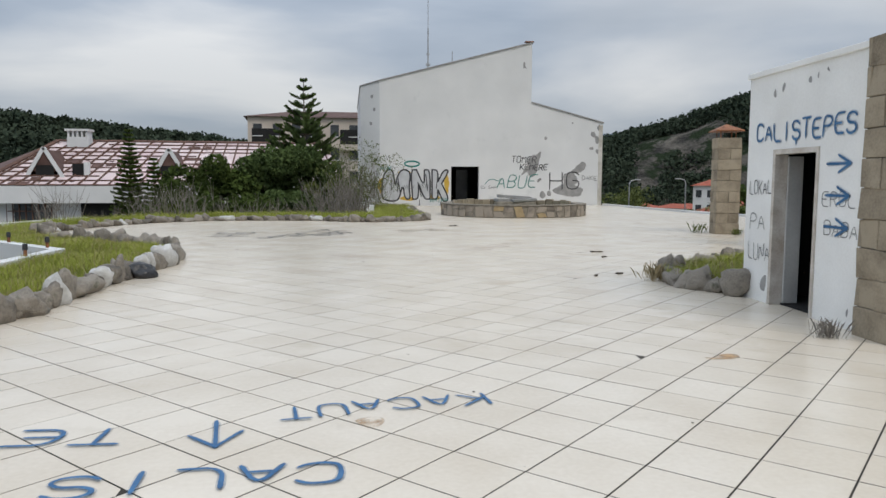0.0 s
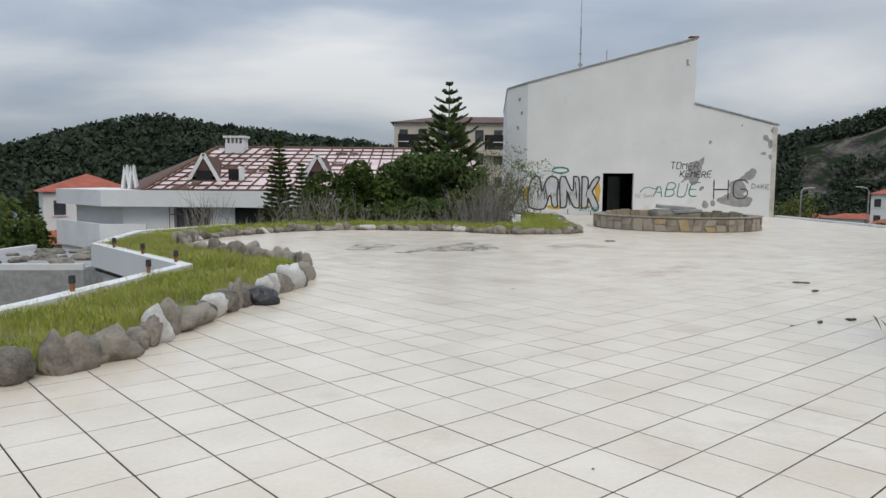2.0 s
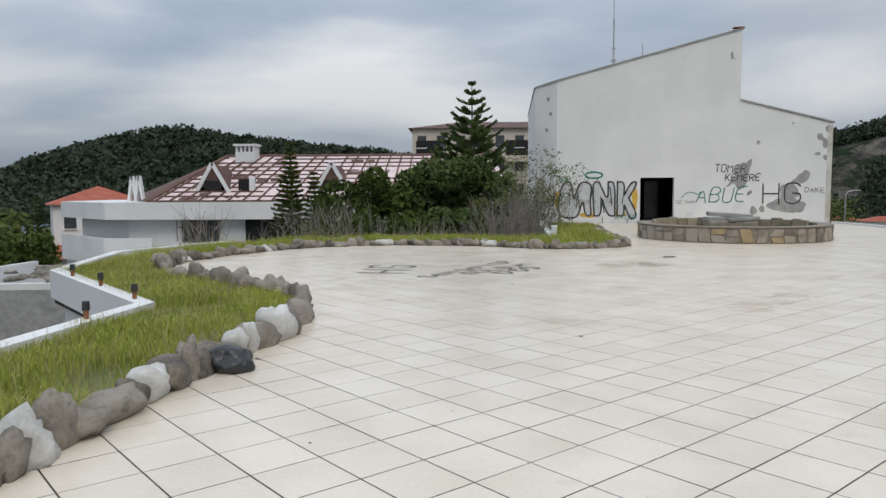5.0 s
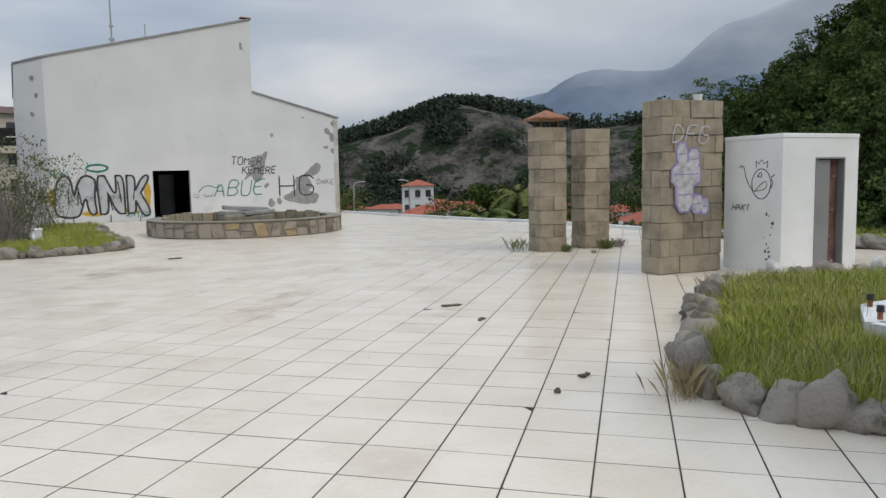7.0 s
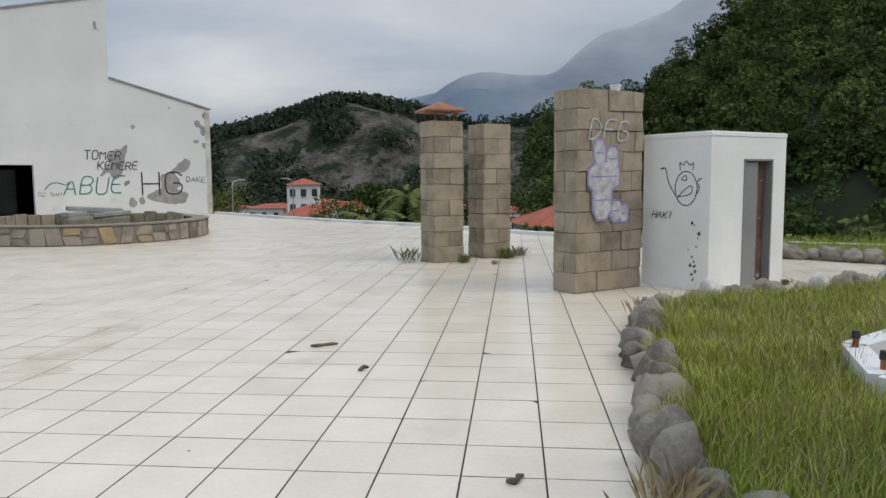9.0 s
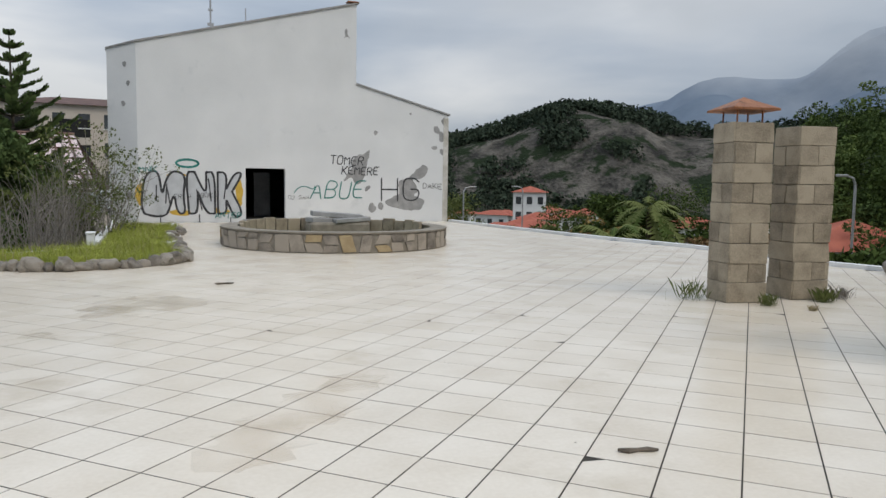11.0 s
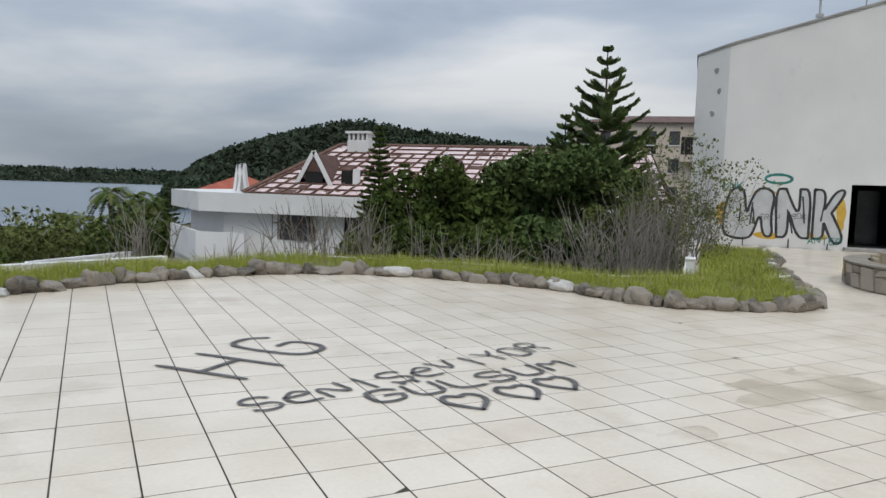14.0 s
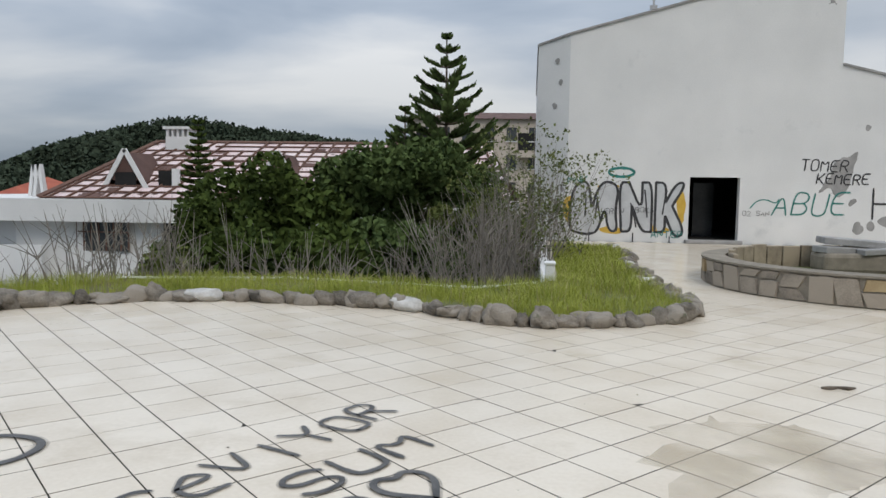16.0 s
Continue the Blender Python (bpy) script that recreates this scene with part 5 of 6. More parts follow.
# ---- trees and shrubs below the terrace edge ----
def broadleaf(x, y, z0, top, rad, mat, label, seed, leaves=5000, leaf=0.09, name="tree"):
    r = random.Random(seed)
    t = thing(name, pose(x, y, z0), label, "tree")
    h = top - z0
    part("trunk", tube([(0, 0, -0.2), (0.1 * rad, 0.05, h * 0.35), (0, 0.1 * rad, h * 0.75)], [0.16, 0.12, 0.05], 8), BARK, t)
    for k in range(5):
        a = k * math.tau / 5 + r.uniform(-0.4, 0.4)
        part("limb", tube([(0, 0, h * 0.3), (math.cos(a) * rad * 0.4, math.sin(a) * rad * 0.4, h * 0.55), (math.cos(a) * rad * 0.75, math.sin(a) * rad * 0.75, h * 0.72)], [0.07, 0.045, 0.02], 5), BARK, t)
    cs, rs = [], []
    for k in range(26):
        a, d = r.uniform(0, math.tau), rad * math.sqrt(r.random())
        zz = h * r.uniform(0.35, 0.9) if k else h * 0.88
        shrink = 1.0 - 0.45 * max(0, zz / h - 0.6) / 0.4
        cs.append((math.cos(a) * d * shrink, math.sin(a) * d * shrink, zz))
        rs.append(rad * r.uniform(0.22, 0.42))
    crown = crowns("crown", cs, rs, max(1, leaves // 26), mat, "", "", seed, flat=0.85, leaf=leaf / (rad * 0.32), kind="")
    for key in ("label", "category", "kind"):
        if key in crown:
            del crown[key]
    crown.parent = t
    return t


def araucaria(x, y, z0, top, spread, label, seed, tiers=15, mat=None, lift=0.34, bare=0.1):
    """A conifer with whorls of upswept branches, each a thick plume of short blades, on a straight trunk."""
    r = random.Random(seed)
    t = thing("norfolk_pine", pose(x, y, z0), label, "tree", "tall conifers below the terrace")
    h = top - z0
    part("trunk", tube([(0, 0, -0.2), (0.04, 0, h * 0.5), (0, 0, h)], [0.17, 0.1, 0.02], 8), BARK, t)
    verts, faces, wood_bm = [], [], bmesh.new()
    for k in range(tiers):
        f = k / (tiers - 1)
        z, reach = h * (bare + (0.985 - bare) * f), spread * (1 - f) ** 0.85 * r.uniform(0.82, 1.12) + 0.14
        n = 8 if f < 0.8 else 6
        for i in range(n):
            a = (i + r.random() * 0.6 + 0.37 * k) * math.tau / n
            length, rise = reach * r.uniform(0.7, 1.08), lift * r.uniform(0.75, 1.25)
            out = Vector((math.cos(a), math.sin(a), 0))
            side = Vector((-math.sin(a), math.cos(a), 0))

            def at(q):
                return out * length * q + Vector((0, 0, z + length * (0.06 * q + rise * q * q)))
            tube([at(q) for q in (0.03, 0.35, 0.7, 1.0)], [0.03, 0.022, 0.014, 0.006], 4, wood_bm)
            steps = max(6, int(length * 15))
            for q in range(steps):
                u = 0.22 + 0.78 * (q + r.random()) / steps
                p = at(u)
                for sg in (-1, 1, 0):
                    w = (0.10 + 0.085 * length * (1.2 - 0.7 * u)) * r.uniform(0.7, 1.2)
                    tip = p + side * sg * w + out * w * 0.7 + Vector((0, 0, w * (r.uniform(0.35, 0.8) if sg else 1.0)))
                    thick = (side * 0.05 if sg == 0 else Vector((0, 0, 0.05))) * r.uniform(0.7, 1.3)
                    k0 = len(verts)
                    verts += [p - thick * 0.6, p + thick * 0.6, tip + thick, tip - thick]
                    faces.append((k0, k0 + 1, k0 + 2, k0 + 3))
    tagged(part("branch_whorl", wood_bm, BARK, t), kind="stuff")
    mesh_ob("foliage", verts, faces, mat or NEEDLE, t)
    return t


araucaria(-8.15, -0.4, -6, 6.9, 4.2, "tall Norfolk pine with tiered dark green branches", 2, 25)
araucaria(-9.4, -1.2, -6, 4.4, 3.0, "shorter Norfolk pine beside the tall one", 3, 26)
araucaria(-17.8, 1.4, -7, 4.2, 1.75, "slim dark conifer before the ruined house", 4, 40, LEAF, 0.15)
araucaria(-16.4, 0.9, -7, 2.6, 1.6, "small slim conifer before the ruined house", 5, 36, LEAF, 0.15)
araucaria(-46, 22, -9, 1.2, 2.0, "dark conifer beside the red-roofed hotel", 6, 26, LEAF, 0.15)
for i, (x, y, top, rad, mat, lab) in enumerate((
        (-12.6, -7.6, 2.4, 2.3, LEAF, "dense dark green tree below the terrace edge"), (-11.2, -7.0, 3.1, 2.2, LEAF, "dense dark green tree below the terrace edge"),
        (-9.6, -6.0, 3.2, 2.3, NEEDLE, "bushy dark cypress below the terrace edge"), (-8.0, -5.6, 3.5, 2.3, NEEDLE, "bushy dark cypress below the terrace edge"),
        (-13.5, -9.4, 0.6, 1.7, LEAF_OLIVE, "olive green bush below the terrace edge"), (-11.5, -9.6, 0.9, 1.7, LEAF, "dark green bush below the terrace edge"),
        (-9.8, -9.4, 1.0, 1.6, LEAF, "dark green bush below the terrace edge"), (-8.2, -8.4, 1.3, 1.7, NEEDLE, "dark conifer bush below the terrace edge"),
        (-6.9, -6.4, 1.9, 1.4, LEAF_OLIVE, "olive green bush beside the white wall"))):
    broadleaf(x, y, -6, top, rad, mat, lab, 60 + i, leaves=18000, leaf=0.105)
for i, (x, y, top, rad, mat) in enumerate(((-52, 14, -1.6, 5, LEAF_OLIVE), (-60, 18, -3.2, 5, LEAF_OLIVE), (-47, 20, -1.5, 4, LEAF), (-58, 30, -3.4, 5, LEAF), (-70, 36, -5.4, 4, LEAF), (-36, -12, -3.6, 3, LEAF), (-30, -22, -4.0, 3, LEAF_OLIVE), (-40, -4, -3.6, 3.5, LEAF_OLIVE), (-26, -30, -4.2, 3, LEAF), (-22, -16, -5, 2.5, LEAF), (-32, -11, -3.4, 3.2, LEAF), (-27, -15, -3.6, 3, LEAF), (-24, -21, -3.2, 2.8, LEAF), (-21, -27, -3.0, 2.6, LEAF_OLIVE), (-38, -8, -3.0, 3.4, LEAF_OLIVE), (-44, 2, -2.6, 4, LEAF), (-19, -31, -3.0, 2.4, LEAF), (-28, -9, -4.6, 2.4, LEAF))):
    broadleaf(x, y, -9, top, rad, mat, "green tree in the gardens towards the sea", 90 + i, leaves=4200, leaf=0.2)
for i, (x, y, top, rad, mat) in enumerate(((15, -2, -0.5, 2.2, LEAF_YELLOW), (18, 6, -0.7, 2.6, LEAF_OLIVE), (13.5, 3, -0.5, 2.0, LEAF_YELLOW), (24, 14, -0.6, 3.0, LEAF_YELLOW), (28, 4, 0.6, 2.6, LEAF), (24.5, 9, 1.8, 2.6, LEAF), (32, 16, 0.4, 3, LEAF), (17, -14, 0.4, 2.2, LEAF), (18, -19, 1.6, 2.4, LEAF), (17, -24, 1.2, 2.2, LEAF_OLIVE), (40, 40, -0.2, 5, LEAF), (52, 50, 0.4, 5, LEAF), (33, 60, 0.2, 5, LEAF_OLIVE), (70, 60, 2, 6, LEAF), (58, 28, 1.5, 5, LEAF), (20, 30, -1.2, 4, LEAF_YELLOW))):
    broadleaf(x, y, -9, top, rad, mat, "leafy tree below the terrace towards the village", 120 + i, leaves=4200, leaf=0.16)

rb = random.Random(55)
for i in range(16):
    x, y = 11.5 + i * 0.75 + rb.uniform(-0.5, 0.5), 9.0 - i * 0.9 + rb.uniform(-1.5, 1.5)
    broadleaf(x, y, -9, rb.uniform(-0.4, 0.5), rb.uniform(1.1, 1.7), rb.choice((LEAF_YELLOW, SEDGE, SEDGE, LEAF_OLIVE)), "autumn-brown bush below the terrace towards the village", 150 + i, leaves=3600, leaf=0.09, name="bush")


def bare_shrub(x, y, z0, h, seed, leafy=0):
    r = random.Random(seed)
    t = thing("bare_shrub", pose(x, y, z0), "leafless grey shrub with many upright twigs" if not leafy else "straggly shrub with grey stems and olive leaves", "shrub", "shrubs along the terrace edge")
    bm, tips = bmesh.new(), []
    for _ in range(26):
        a, lean, l = r.uniform(0, math.tau), r.uniform(0.05, 0.5), h * r.uniform(0.6, 1.05)
        p, pts = Vector((r.gauss(0, 0.2), r.gauss(0, 0.2), 0)), []
        for s in range(5):
            pts.append(p.copy())
            p = p + Vector((math.cos(a) * lean + r.uniform(-0.12, 0.12), math.sin(a) * lean + r.uniform(-0.12, 0.12), 1)).normalized() * l / 4
        tube(pts, [0.022, 0.017, 0.013, 0.009, 0.004], 4, bm)
        tips.append(pts[-1])
        for s in (2, 3, 3):
            q = pts[s]
            e = q + Vector((r.uniform(-1, 1), r.uniform(-1, 1), r.uniform(0.4, 1.4))).normalized() * l * 0.25
            tube([q, q.lerp(e, 0.5) + Vector((0, 0, 0.03)), e], [0.009, 0.006, 0.003], 4, bm)
            tips.append(e)
    part("brushwood", bm, TWIG, t)
    if leafy:
        c = crowns("foliage", [tuple(v) for v in tips], [0.28] * len(tips), leafy, LEAF_OLIVE, "", "", seed, leaf=0.17, kind="")
        for key in ("label", "category", "kind"):
            if key in c:
                del c[key]
        c.parent = t
    return t


for i, (x, y, h) in enumerate(((-12.9, -13.3, 3.0), (-12.2, -12.9, 3.2), (-11.4, -12.5, 3.0), (-10.4, -12.2, 2.6), (-9.5, -12.1, 2.5), (-8.6, -12.3, 2.4), (-7.4, -11.8, 2.6), (-6.6, -11.2, 3.4), (-6.1, -10.6, 3.6), (-5.6, -10.0, 3.6), (-6.2, -9.0, 3.8), (-13.6, -14.6, 2.6), (-15.5, -15.5, 3.0))):
    bare_shrub(x, y, -1.7, h, 200 + i)
bare_shrub(-5.3, -8.2, -1.8, 4.8, 230, leafy=20)
bare_shrub(-5.1, -6.6, -1.8, 4.6, 231, leafy=14)
bare_shrub(-5.9, -7.6, -1.8, 4.3, 232, leafy=10)


def palm(x, y, z0, h, seed, size=2.0):
    r = random.Random(seed)
    t = thing("palm_tree", pose(x, y, z0), "palm tree with a shaggy round head of fronds", "palm tree", "palms near the shore")
    part("trunk", tube([(0, 0, 0), (0.1, 0, h * 0.5), (0, 0, h)], [0.26, 0.18, 0.2], 8), BARK, t)
    for k in range(30):
        a, up, reach = k * 2.4, r.uniform(-0.55, 1.2), size * r.uniform(0.85, 1.1)
        out, side = Vector((math.cos(a), math.sin(a), 0)), Vector((-math.sin(a), math.cos(a), 0))
        verts, faces, tips = [], [], []
        for q in range(17):
            f = q / 16
            p = out * reach * f + Vector((0, 0, h + reach * (up * f - 0.95 * f * f)))
            verts += [p - side * 0.03 * (1.1 - f), p + side * 0.03 * (1.1 - f)]
            w = reach * 0.34 * (0.35 + 1.3 * f) * (1.12 - f)
            for sg in (-1, 1):
                tips.append(p + side * sg * w + out * w * 0.8 - Vector((0, 0, w * r.uniform(0.25, 0.7))))
        for q in range(16):
            faces.append((2 * q, 2 * q + 2, 2 * q + 3, 2 * q + 1))
            if q > 1:
                for sg in (0, 1):
                    faces.append((2 * q + sg, 2 * q + 2 + sg, len(verts)))
                    verts.append(tips[2 * q + sg])
        mesh_ob("frond", verts, faces, LEAF_OLIVE if (k % 3 == 0) != (size > 1.9 and x > 0) else LEAF, t)
    return t


for i, (x, y, top) in enumerate(((-53.5, 23.5, 0.2), (-69, 33.5, -3.0), (-66, 34.5, -3.2), (-51, 26, -0.6), (-55, 28, -0.4), (-50, 22, -1.4))):
    palm(x, y, -9, top + 9, 300 + i, 2.0)
palm(23.5, 4.6, -9, 9.4, 310, 2.6)
palm(14.5, -4.8, -9, 8.4, 311, 2.0)


# ---- ruined house ----
house = thing("ruined_house", pose(-29.8, 7.0, -9), "abandoned white villa with a stripped pink and brown roof", "house")
house.matrix_world = Matrix.Identity(4)
SLAB = [(-31.2, 6.7), (-6, 8.8), (-6, 22), (-39.5, 22), (-37.6, 12.2)]


def shrink(o, d):
    cx, cy = sum(p[0] for p in o) / len(o), sum(p[1] for p in o) / len(o)
    return [(x + (cx - x) * d / math.hypot(cx - x, cy - y), y + (cy - y) * d / math.hypot(cx - x, cy - y)) for x, y in o]


part("fascia", prism(SLAB, -0.1, 0.97), PAINT, house, "deep white fascia band")
part("upper_wall", prism(shrink(SLAB, 1.4), -3.0, -0.101), PAINT, house)
part("lower_wall", prism(shrink(SLAB, 0.25), -9.0, -3.001), PAINT, house)
part("balcony_parapet", prism([(-31.3, 6.6), (-28.3, 6.85), (-28.3, 7.05), (-31.2, 6.82), (-37.3, 12.1), (-37.6, 12.1)], -3.0, -1.25), PAINT, house)


def house_window(x0, x1, z0, z1, y, panes, label=""):
    w = part("window", block((x0, x1, y, y + 0.06, z0, z1)), GLASS, house, label)
    for k in range(panes + 1):
        x = x0 + (x1 - x0) * k / panes
        part("mullion", block((x - 0.04, x + 0.04, y - 0.03, y + 0.001, z0, z1)), BATTEN, w)
    part("transom", block((x0, x1, y - 0.025, y - 0.001, z1 - 0.5, z1 - 0.44)), BATTEN, w)


UP = 7.95
house_window(-27.2, -24.5, -1.55, -0.15, UP, 7, "barred dusty window")
house_window(-30.2, -29.3, -1.6, -0.15, UP, 2)
# Loggias and lower windows: shade put in as near-black blocks.
part("doorway", block((-22.8, -20.4, UP + 0.15, UP + 0.6, -3.0, -0.12)), SHADE_BLACK, house, "open loggia, its shade a near-black block")
part("doorway", block((-18.5, -16.4, UP + 0.45, UP + 0.9, -3.0, -0.12)), SHADE_BLACK, house, "open loggia, its shade a near-black block")
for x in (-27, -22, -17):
    part("window", block((x, x + 0.9, 7.35, 7.5 + (x + 30) * 0.06, -5.2, -3.6)), SHADE_BLACK, house)
roof_a, roof_b, ridge_b, ridge_a, back_l = Vector((-28.8, 7.5, 1.0)), Vector((-6, 9.1, 1.0)), Vector((-7.5, 15.2, 4.1)), Vector((-26.2, 14.2, 4.1)), Vector((-34.5, 15.5, 1.0))
mesh_ob("roof_membrane", [roof_a, roof_b, ridge_b, ridge_a], [(0, 1, 2, 3)], MEMBRANE, house, "torn pink roofing membrane with bare patches")
mesh_ob("roof_hip", [roof_a, ridge_a, back_l], [(0, 1, 2)], ROOF_BROWN, house, "brown tiled hip")
mesh_ob("roof_back", [ridge_a, ridge_b, (-6, 21, 1.0), (-33, 21, 1.0)], [(0, 1, 2, 3)], ROOF_BROWN, house)
up_n = (roof_b - roof_a).cross(ridge_a - roof_a).normalized()
rh = random.Random(9)


def bar(p, q, wide, thick, name="batten", mat=BATTEN):
    p, q = p + up_n * 0.03, q + up_n * 0.03
    way = (q - p).normalized()
    s = way.cross(up_n) * wide / 2
    n = up_n * thick
    part(name, prism_between(p, q, s, n), mat, house)


def prism_between(p, q, s, n):
    bm = bmesh.new()
    a = [bm.verts.new(v) for v in (p - s, p + s, p + s + n, p - s + n)]
    b = [bm.verts.new(v) for v in (q - s, q + s, q + s + n, q - s + n)]
    for k in range(4):
        bm.faces.new((a[k], a[(k + 1) % 4], b[(k + 1) % 4], b[k]))
    bm.faces.new(a[::-1])
    bm.faces.new(b)
    return bm


for k in range(12):
    f = k / 11
    p, q = roof_a.lerp(ridge_a, f), roof_b.lerp(ridge_b, f)
    cuts = [0.0] + sorted(rh.uniform(0.1, 0.9) for _ in range(3)) + [1.0]
    for a, b in zip(cuts, cuts[1:]):
        if rh.random() < 0.88 or k in (0, 11):
            bar(p.lerp(q, a), p.lerp(q, b), 0.10 if k < 11 else 0.25, 0.05)
for k in range(25):
    f = (k + 0.5) / 25
    p, q = roof_a.lerp(roof_b, f), ridge_a.lerp(ridge_b, f)
    bar(p, p.lerp(q, rh.choice((1.0, 1.0, 0.8))), 0.09, 0.07, "rafter")
bar(roof_a, ridge_a, 0.3, 0.08, "hip_rafter")
for k in range(26):
    u, v, w = rh.random() * 0.95, rh.random() * 0.9, rh.uniform(0.02, 0.06)
    p = roof_a.lerp(roof_b, u).lerp(ridge_a.lerp(ridge_b, u), v)
    q = roof_a.lerp(roof_b, u + w).lerp(ridge_a.lerp(ridge_b, u + w), v)
    bar(p, q, rh.uniform(0.25, 0.5), 0.02, "missing_patch", ROOF_BROWN)
for x, y in ((-25.2, 9.0), (-17.6, 9.6), (-11.2, 10.0)):
    d = part("dormer", block((x - 0.85, x + 0.85, y, y + 2.5, 1.0, 1.9)), BATTEN, house, "open dormer with white bargeboards")
    # Shade within the dormer, painted as a near-black plate.
    part("opening", block((x - 0.55, x + 0.55, y - 0.03, y - 0.001, 1.15, 2.3)), SHADE_BLACK, d)
    gable = bmesh.new()
    for y0 in (y + 0.0, y + 2.6):
        vs = [gable.verts.new(v) for v in ((x - 1.0, y0, 1.7), (x + 1.0, y0, 1.7), (x, y0, 3.3))]
        gable.faces.new(vs)
    gable.verts.ensure_lookup_table()
    v = gable.verts
    gable.faces.new((v[0], v[2], v[5], v[3]))
    gable.faces.new((v[1], v[4], v[5], v[2]))
    part("gable_roof", gable, ROOF_BROWN, d)
    for sg in (-1, 1):
        bargeboard = prism_between(Vector((x + sg * 1.15, y - 0.12, 1.45)), Vector((x, y - 0.12, 3.42)), Vector((0.11, 0, 0.05 * sg)), Vector((0, 0.06, 0)))
        part("bargeboard", bargeboard, PAINT, d)
# Gap of the broken dormer, its shade a near-black block.
part("broken_dormer", block((-23.6, -22.9, 9.2, 10.5, 1.0, 2.4)), SHADE_BLACK, house)
part("dormer_post", block((-22.85, -22.55, 9.1, 9.4, 1.0, 2.5)), PAINT, house, "white post")
for x, y in ((-31.0, 10.5), (-32.0, 11.5)):
    part("gable_remnant", prism_between(Vector((x - 0.25, y, 1.0)), Vector((x, y, 2.7)), Vector((0.09, 0, 0)), Vector((0, 0.3, 0))), PAINT, house, "white remnant of a dormer gable")
    part("gable_remnant", prism_between(Vector((x + 0.28, y, 1.0)), Vector((x + 0.02, y, 2.7)), Vector((0.09, 0, 0)), Vector((0, 0.3, 0))), PAINT, house, "white remnant of a dormer gable")
chim = part("chimney", block((-25.3, -23.9, 13.2, 14.2, 3.2, 4.35), bevel=0.03), PAINT, house, "white slotted chimney")
part("cap", block((-25.4, -23.8, 13.1, 14.3, 4.75, 4.9)), PAINT, chim)
for k in range(5):
    part("fin", block((-25.25 + k * 0.3, -25.12 + k * 0.3, 13.2, 14.2, 4.351, 4.749)), PAINT, chim)
annex = thing("terrace_annex", pose(-33, -1, -9), "low white annex, wall greyed for shade, with rubble on its flat roof", "building")
annex.matrix_world = Matrix.Identity(4)
# White wall given the plaster's grey to paint in its shade.
part("wall", prism([(-35.5, -0.8), (-30.6, -4.9), (-26.2, -4.2), (-27.0, 6), (-35.5, 6)], -9, -2.9), PLASTER, annex)
part("parapet", prism([(-35.5, -0.8), (-30.6, -4.9), (-26.2, -4.2), (-26.25, -3.95), (-30.5, -4.6), (-35.2, -0.7), (-35.2, 6), (-35.5, 6)], -2.9, -2.6), PAINT, annex)
part("roof", prism([(-35.1, -0.7), (-30.5, -4.5), (-26.3, -3.9), (-27.0, 5.9), (-35.1, 5.9)], -2.899, -2.84), PLASTER, annex, "dirty grey flat roof")
for k in range(24):
    s = rh.uniform(0.4, 1.3)
    ob = piece("rubble", STONES[k % 9], annex, pose(rh.uniform(-34, -28), rh.uniform(-3, 4), -2.8, 0, 0, rh.uniform(0, 360)) @ Matrix.Diagonal((s, s, s * 0.5, 1)))


# ---- other buildings ----
def gable_house(x, y, w, d, z0, eave, peak, turn, wall, roof_mat, label, floors=1, cols=3, category="house"):
    t = thing("red_roofed_house" if roof_mat is ROOF_RED else "hotel_building", pose(x, y, 0, 0, 0, turn), label, category)
    part("wall", block((-w / 2, w / 2, -d / 2, d / 2, z0, eave)), wall, t)
    bm = bmesh.new()
    o = 0.5
    e = [bm.verts.new(v) for v in ((-w / 2 - o, -d / 2 - o, eave), (w / 2 + o, -d / 2 - o, eave), (w / 2 + o, d / 2 + o, eave), (-w / 2 - o, d / 2 + o, eave))]
    r = [bm.verts.new(v) for v in ((-w / 2 + d / 2, 0, peak), (w / 2 - d / 2, 0, peak))]
    for q in ((e[0], e[1], r[1], r[0]), (e[1], e[2], r[1]), (e[2], e[3], r[0], r[1]), (e[3], e[0], r[0]), (e[3], e[2], e[1], e[0])):
        bm.faces.new(q)
    part("roof", bm, roof_mat, t)
    for f in range(floors):
        z = eave - 2.4 - f * 3.0
        for c in range(cols):
            u = -w / 2 + (c + 0.5) * w / cols
            win = part("window", block((u - 0.55, u + 0.55, -d / 2 - 0.02, -d / 2 + 0.05, z, z + 1.5)), GLASS, t)
            part("sill", block((u - 0.65, u + 0.65, -d / 2 - 0.15, -d / 2 - 0.021, z - 0.1, z)), PAINT, win)
    return t


gable_house(-50, 38, 9, 9, -9, 0.4, 2.3, 35, PAINT, ROOF_RED, "white hotel wing with a red hipped roof", 3, 3)
gable_house(-49, 30, 5, 4, -9, -4.6, -3.4, 20, PAINT, ROOF_RED, "low red-roofed annex among palms", 1, 2)
big = gable_house(-8, 62, 22, 12, -9, 9.4, 10.7, 4, HOTEL, ROOF_BROWN, "cream apartment hotel with a brown hipped roof", 5, 9, "hotel")
for k in range(4):
    x = -9 + k * 5.6
    part("balcony", block((x - 1.6, x + 1.6, -7.2, -6.05, 5.2, 5.95)), HOTEL, big)
    # Loggia shade as a thin near-black plate on the wall.
    part("loggia", block((x - 1.5, x + 1.5, -6.06, -6.03, 6.0, 7.9)), SHADE_BLACK, big)
part("chimney", block((4.5, 5.6, -1, 0.2, 9.0, 11.2)), HOTEL, big)
rv = random.Random(31)
gable_house(68, 101, 6.5, 6, -9, 0.4, 1.6, -30, PAINT, ROOF_RED, "white village house with a red roof", 2, 3)
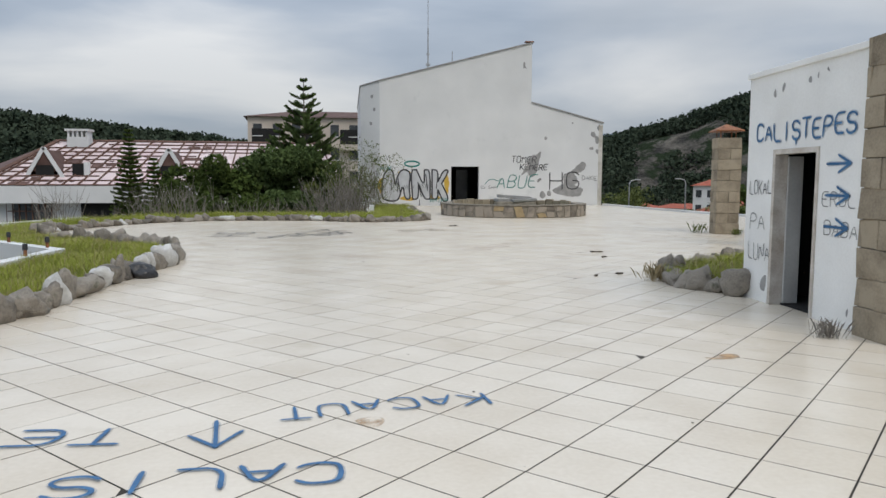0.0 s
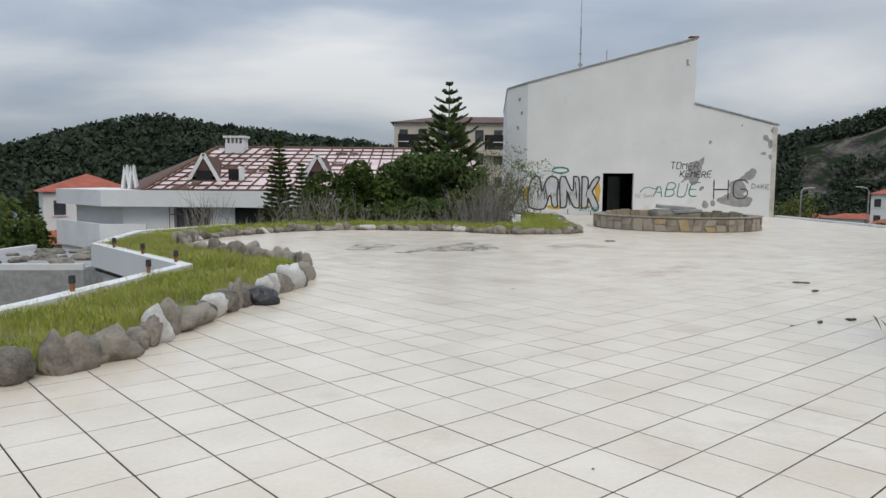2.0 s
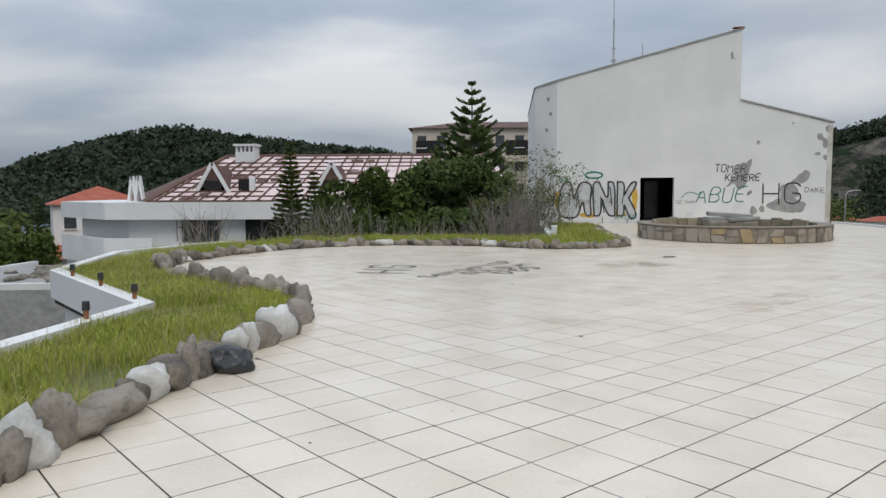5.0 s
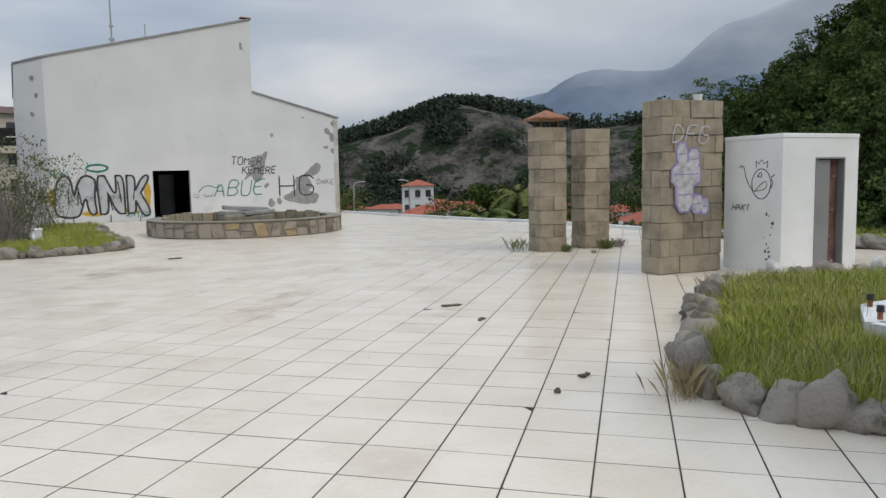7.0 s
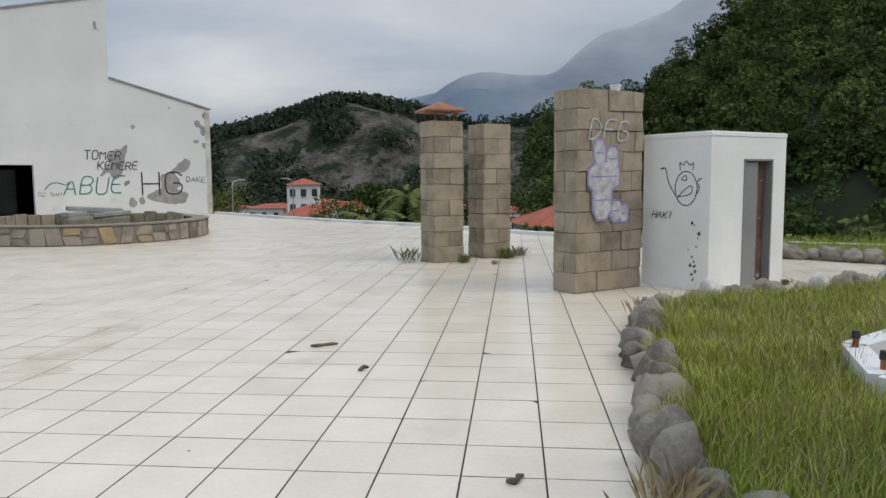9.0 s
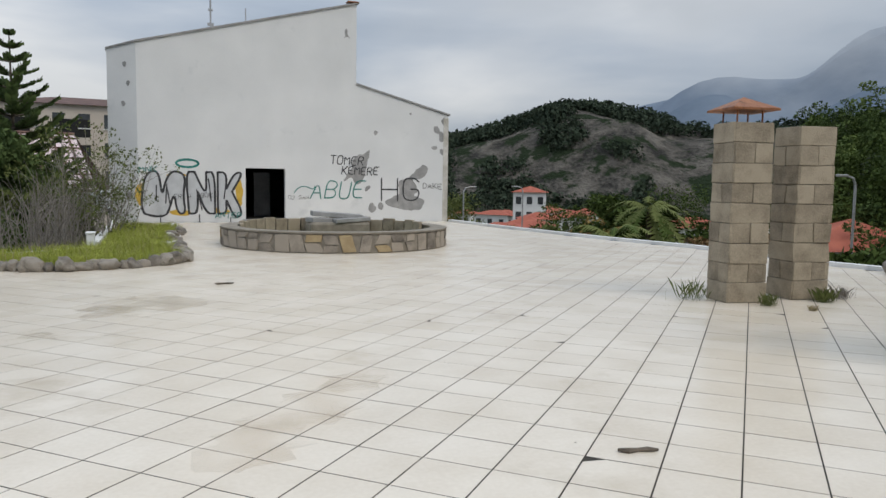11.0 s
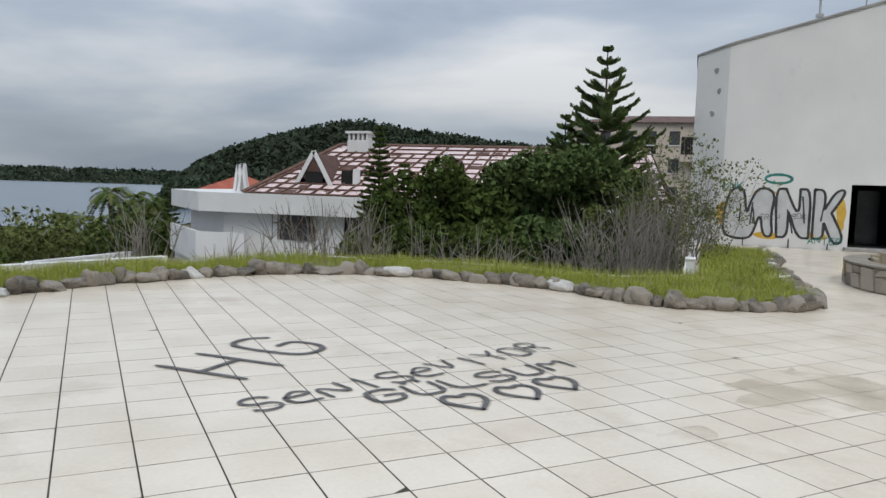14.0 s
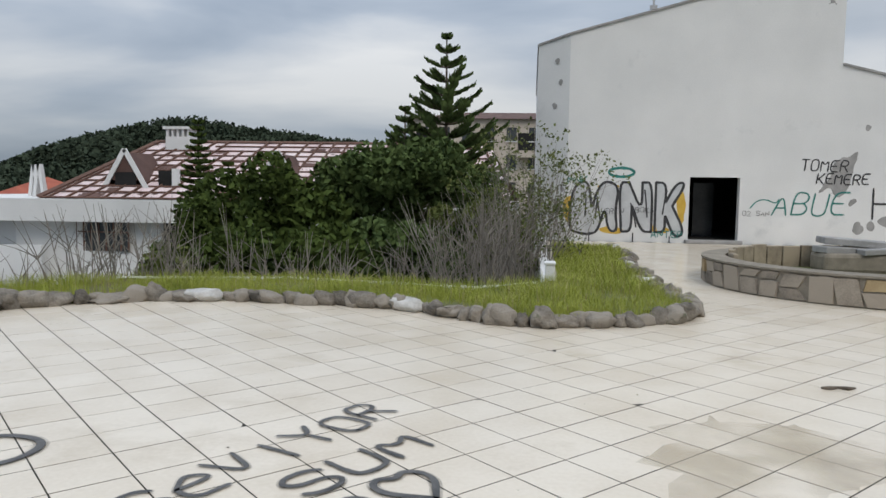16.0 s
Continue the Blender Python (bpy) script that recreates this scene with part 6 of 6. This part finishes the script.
gable_house(30.5, -3, 6, 6, -9, -1.3, 0.2, -30, PAINT, ROOF_RED, "red roof seen below the terrace", 1, 2)
for k in range(14):
    x, y = rv.uniform(45, 95), rv.uniform(60, 130)
    e = rv.uniform(-5.2, -4.2)
    gable_house(x, y, rv.uniform(6, 9), rv.uniform(5, 7), -9, e, e + rv.uniform(0.9, 1.4), rv.uniform(-60, 20), PAINT, ROOF_RED, "low village house with a red tiled roof", 1, 3)


def street_lamp(x, y, h, a):
    t = thing("street_lamp", pose(x, y, -9, 0, 0, a), "grey street lamp with a curved arm", "street lamp", "street lamps below the terrace")
    part("pole", tube([(0, 0, 0), (0, 0, h - 0.4), (0.15, 0, h - 0.1), (0.6, 0, h)], [0.09, 0.06, 0.05, 0.04], 8), STEEL, t)
    part("head", block((0.55, 1.1, -0.1, 0.1, h - 0.06, h + 0.05), bevel=0.03), STEEL, t)


street_lamp(20.2, 24.4, 10.5, 0)
street_lamp(26.5, 26, 10.6, 180)
street_lamp(24.5, -8, 11.3, 180)


# ---- floor tiles: those along the walk singly, the rest joined ----
NEAR_TILE = tile_mesh("tile", TILE_SIZE / 2 - 0.0049)
NEAR_TILE.materials.append(TILE)
turn_m = Matrix.Rotation(radians(TILE_TURN), 3, "Z")
ca, sa = math.cos(radians(TILE_TURN)), math.sin(radians(TILE_TURN))
spots, rt = [], random.Random(12)
for i in range(-130, 131):
    for j in range(-130, 131):
        u, v = (i + TILE_X) * TILE_SIZE, (j + TILE_Y) * TILE_SIZE
        x, y = u * ca - v * sa, u * sa + v * ca
        if inside(x, y, EDGE) and not any(inside(x, y, o) and all(inside(x + dx, y + dy, o) for dx, dy in ((0.5, 0), (-0.5, 0), (0, 0.5), (0, -0.5))) for o in (LOBE, STRIP, RIGHT, EAST)):
            spots.append((x, y, rt.uniform(-0.0015, 0.0), rt.uniform(-0.15, 0.15), rt.uniform(-0.15, 0.15)))
WALK_LINE = ((-6.3, -36.0), (-5.5, -32.0), (-3.0, -28.5), (-5.5, -23.5))
spots.sort(key=lambda s: min((s[0] - x) ** 2 + (s[1] - y) ** 2 for x, y in WALK_LINE))
for x, y, z, a, b in spots[:300]:
    piece("tile", NEAR_TILE, slab, pose(x, y, z, a, b, TILE_TURN))
verts, faces = [], []
base_v = [v.co.copy() for v in NEAR_TILE.vertices]
base_f = [tuple(p.vertices) for p in NEAR_TILE.polygons]
for x, y, z, a, b in spots[300:]:
    k, m = len(verts), pose(x, y, z, a, b, TILE_TURN)
    verts += [tuple(m @ c) for c in base_v]
    faces += [tuple(k + q for q in f) for f in base_f]
tagged(mesh_ob("tile_field", verts, faces, TILE_FAR, slab), "cream glazed square floor tiles laid diagonally", kind="stuff")
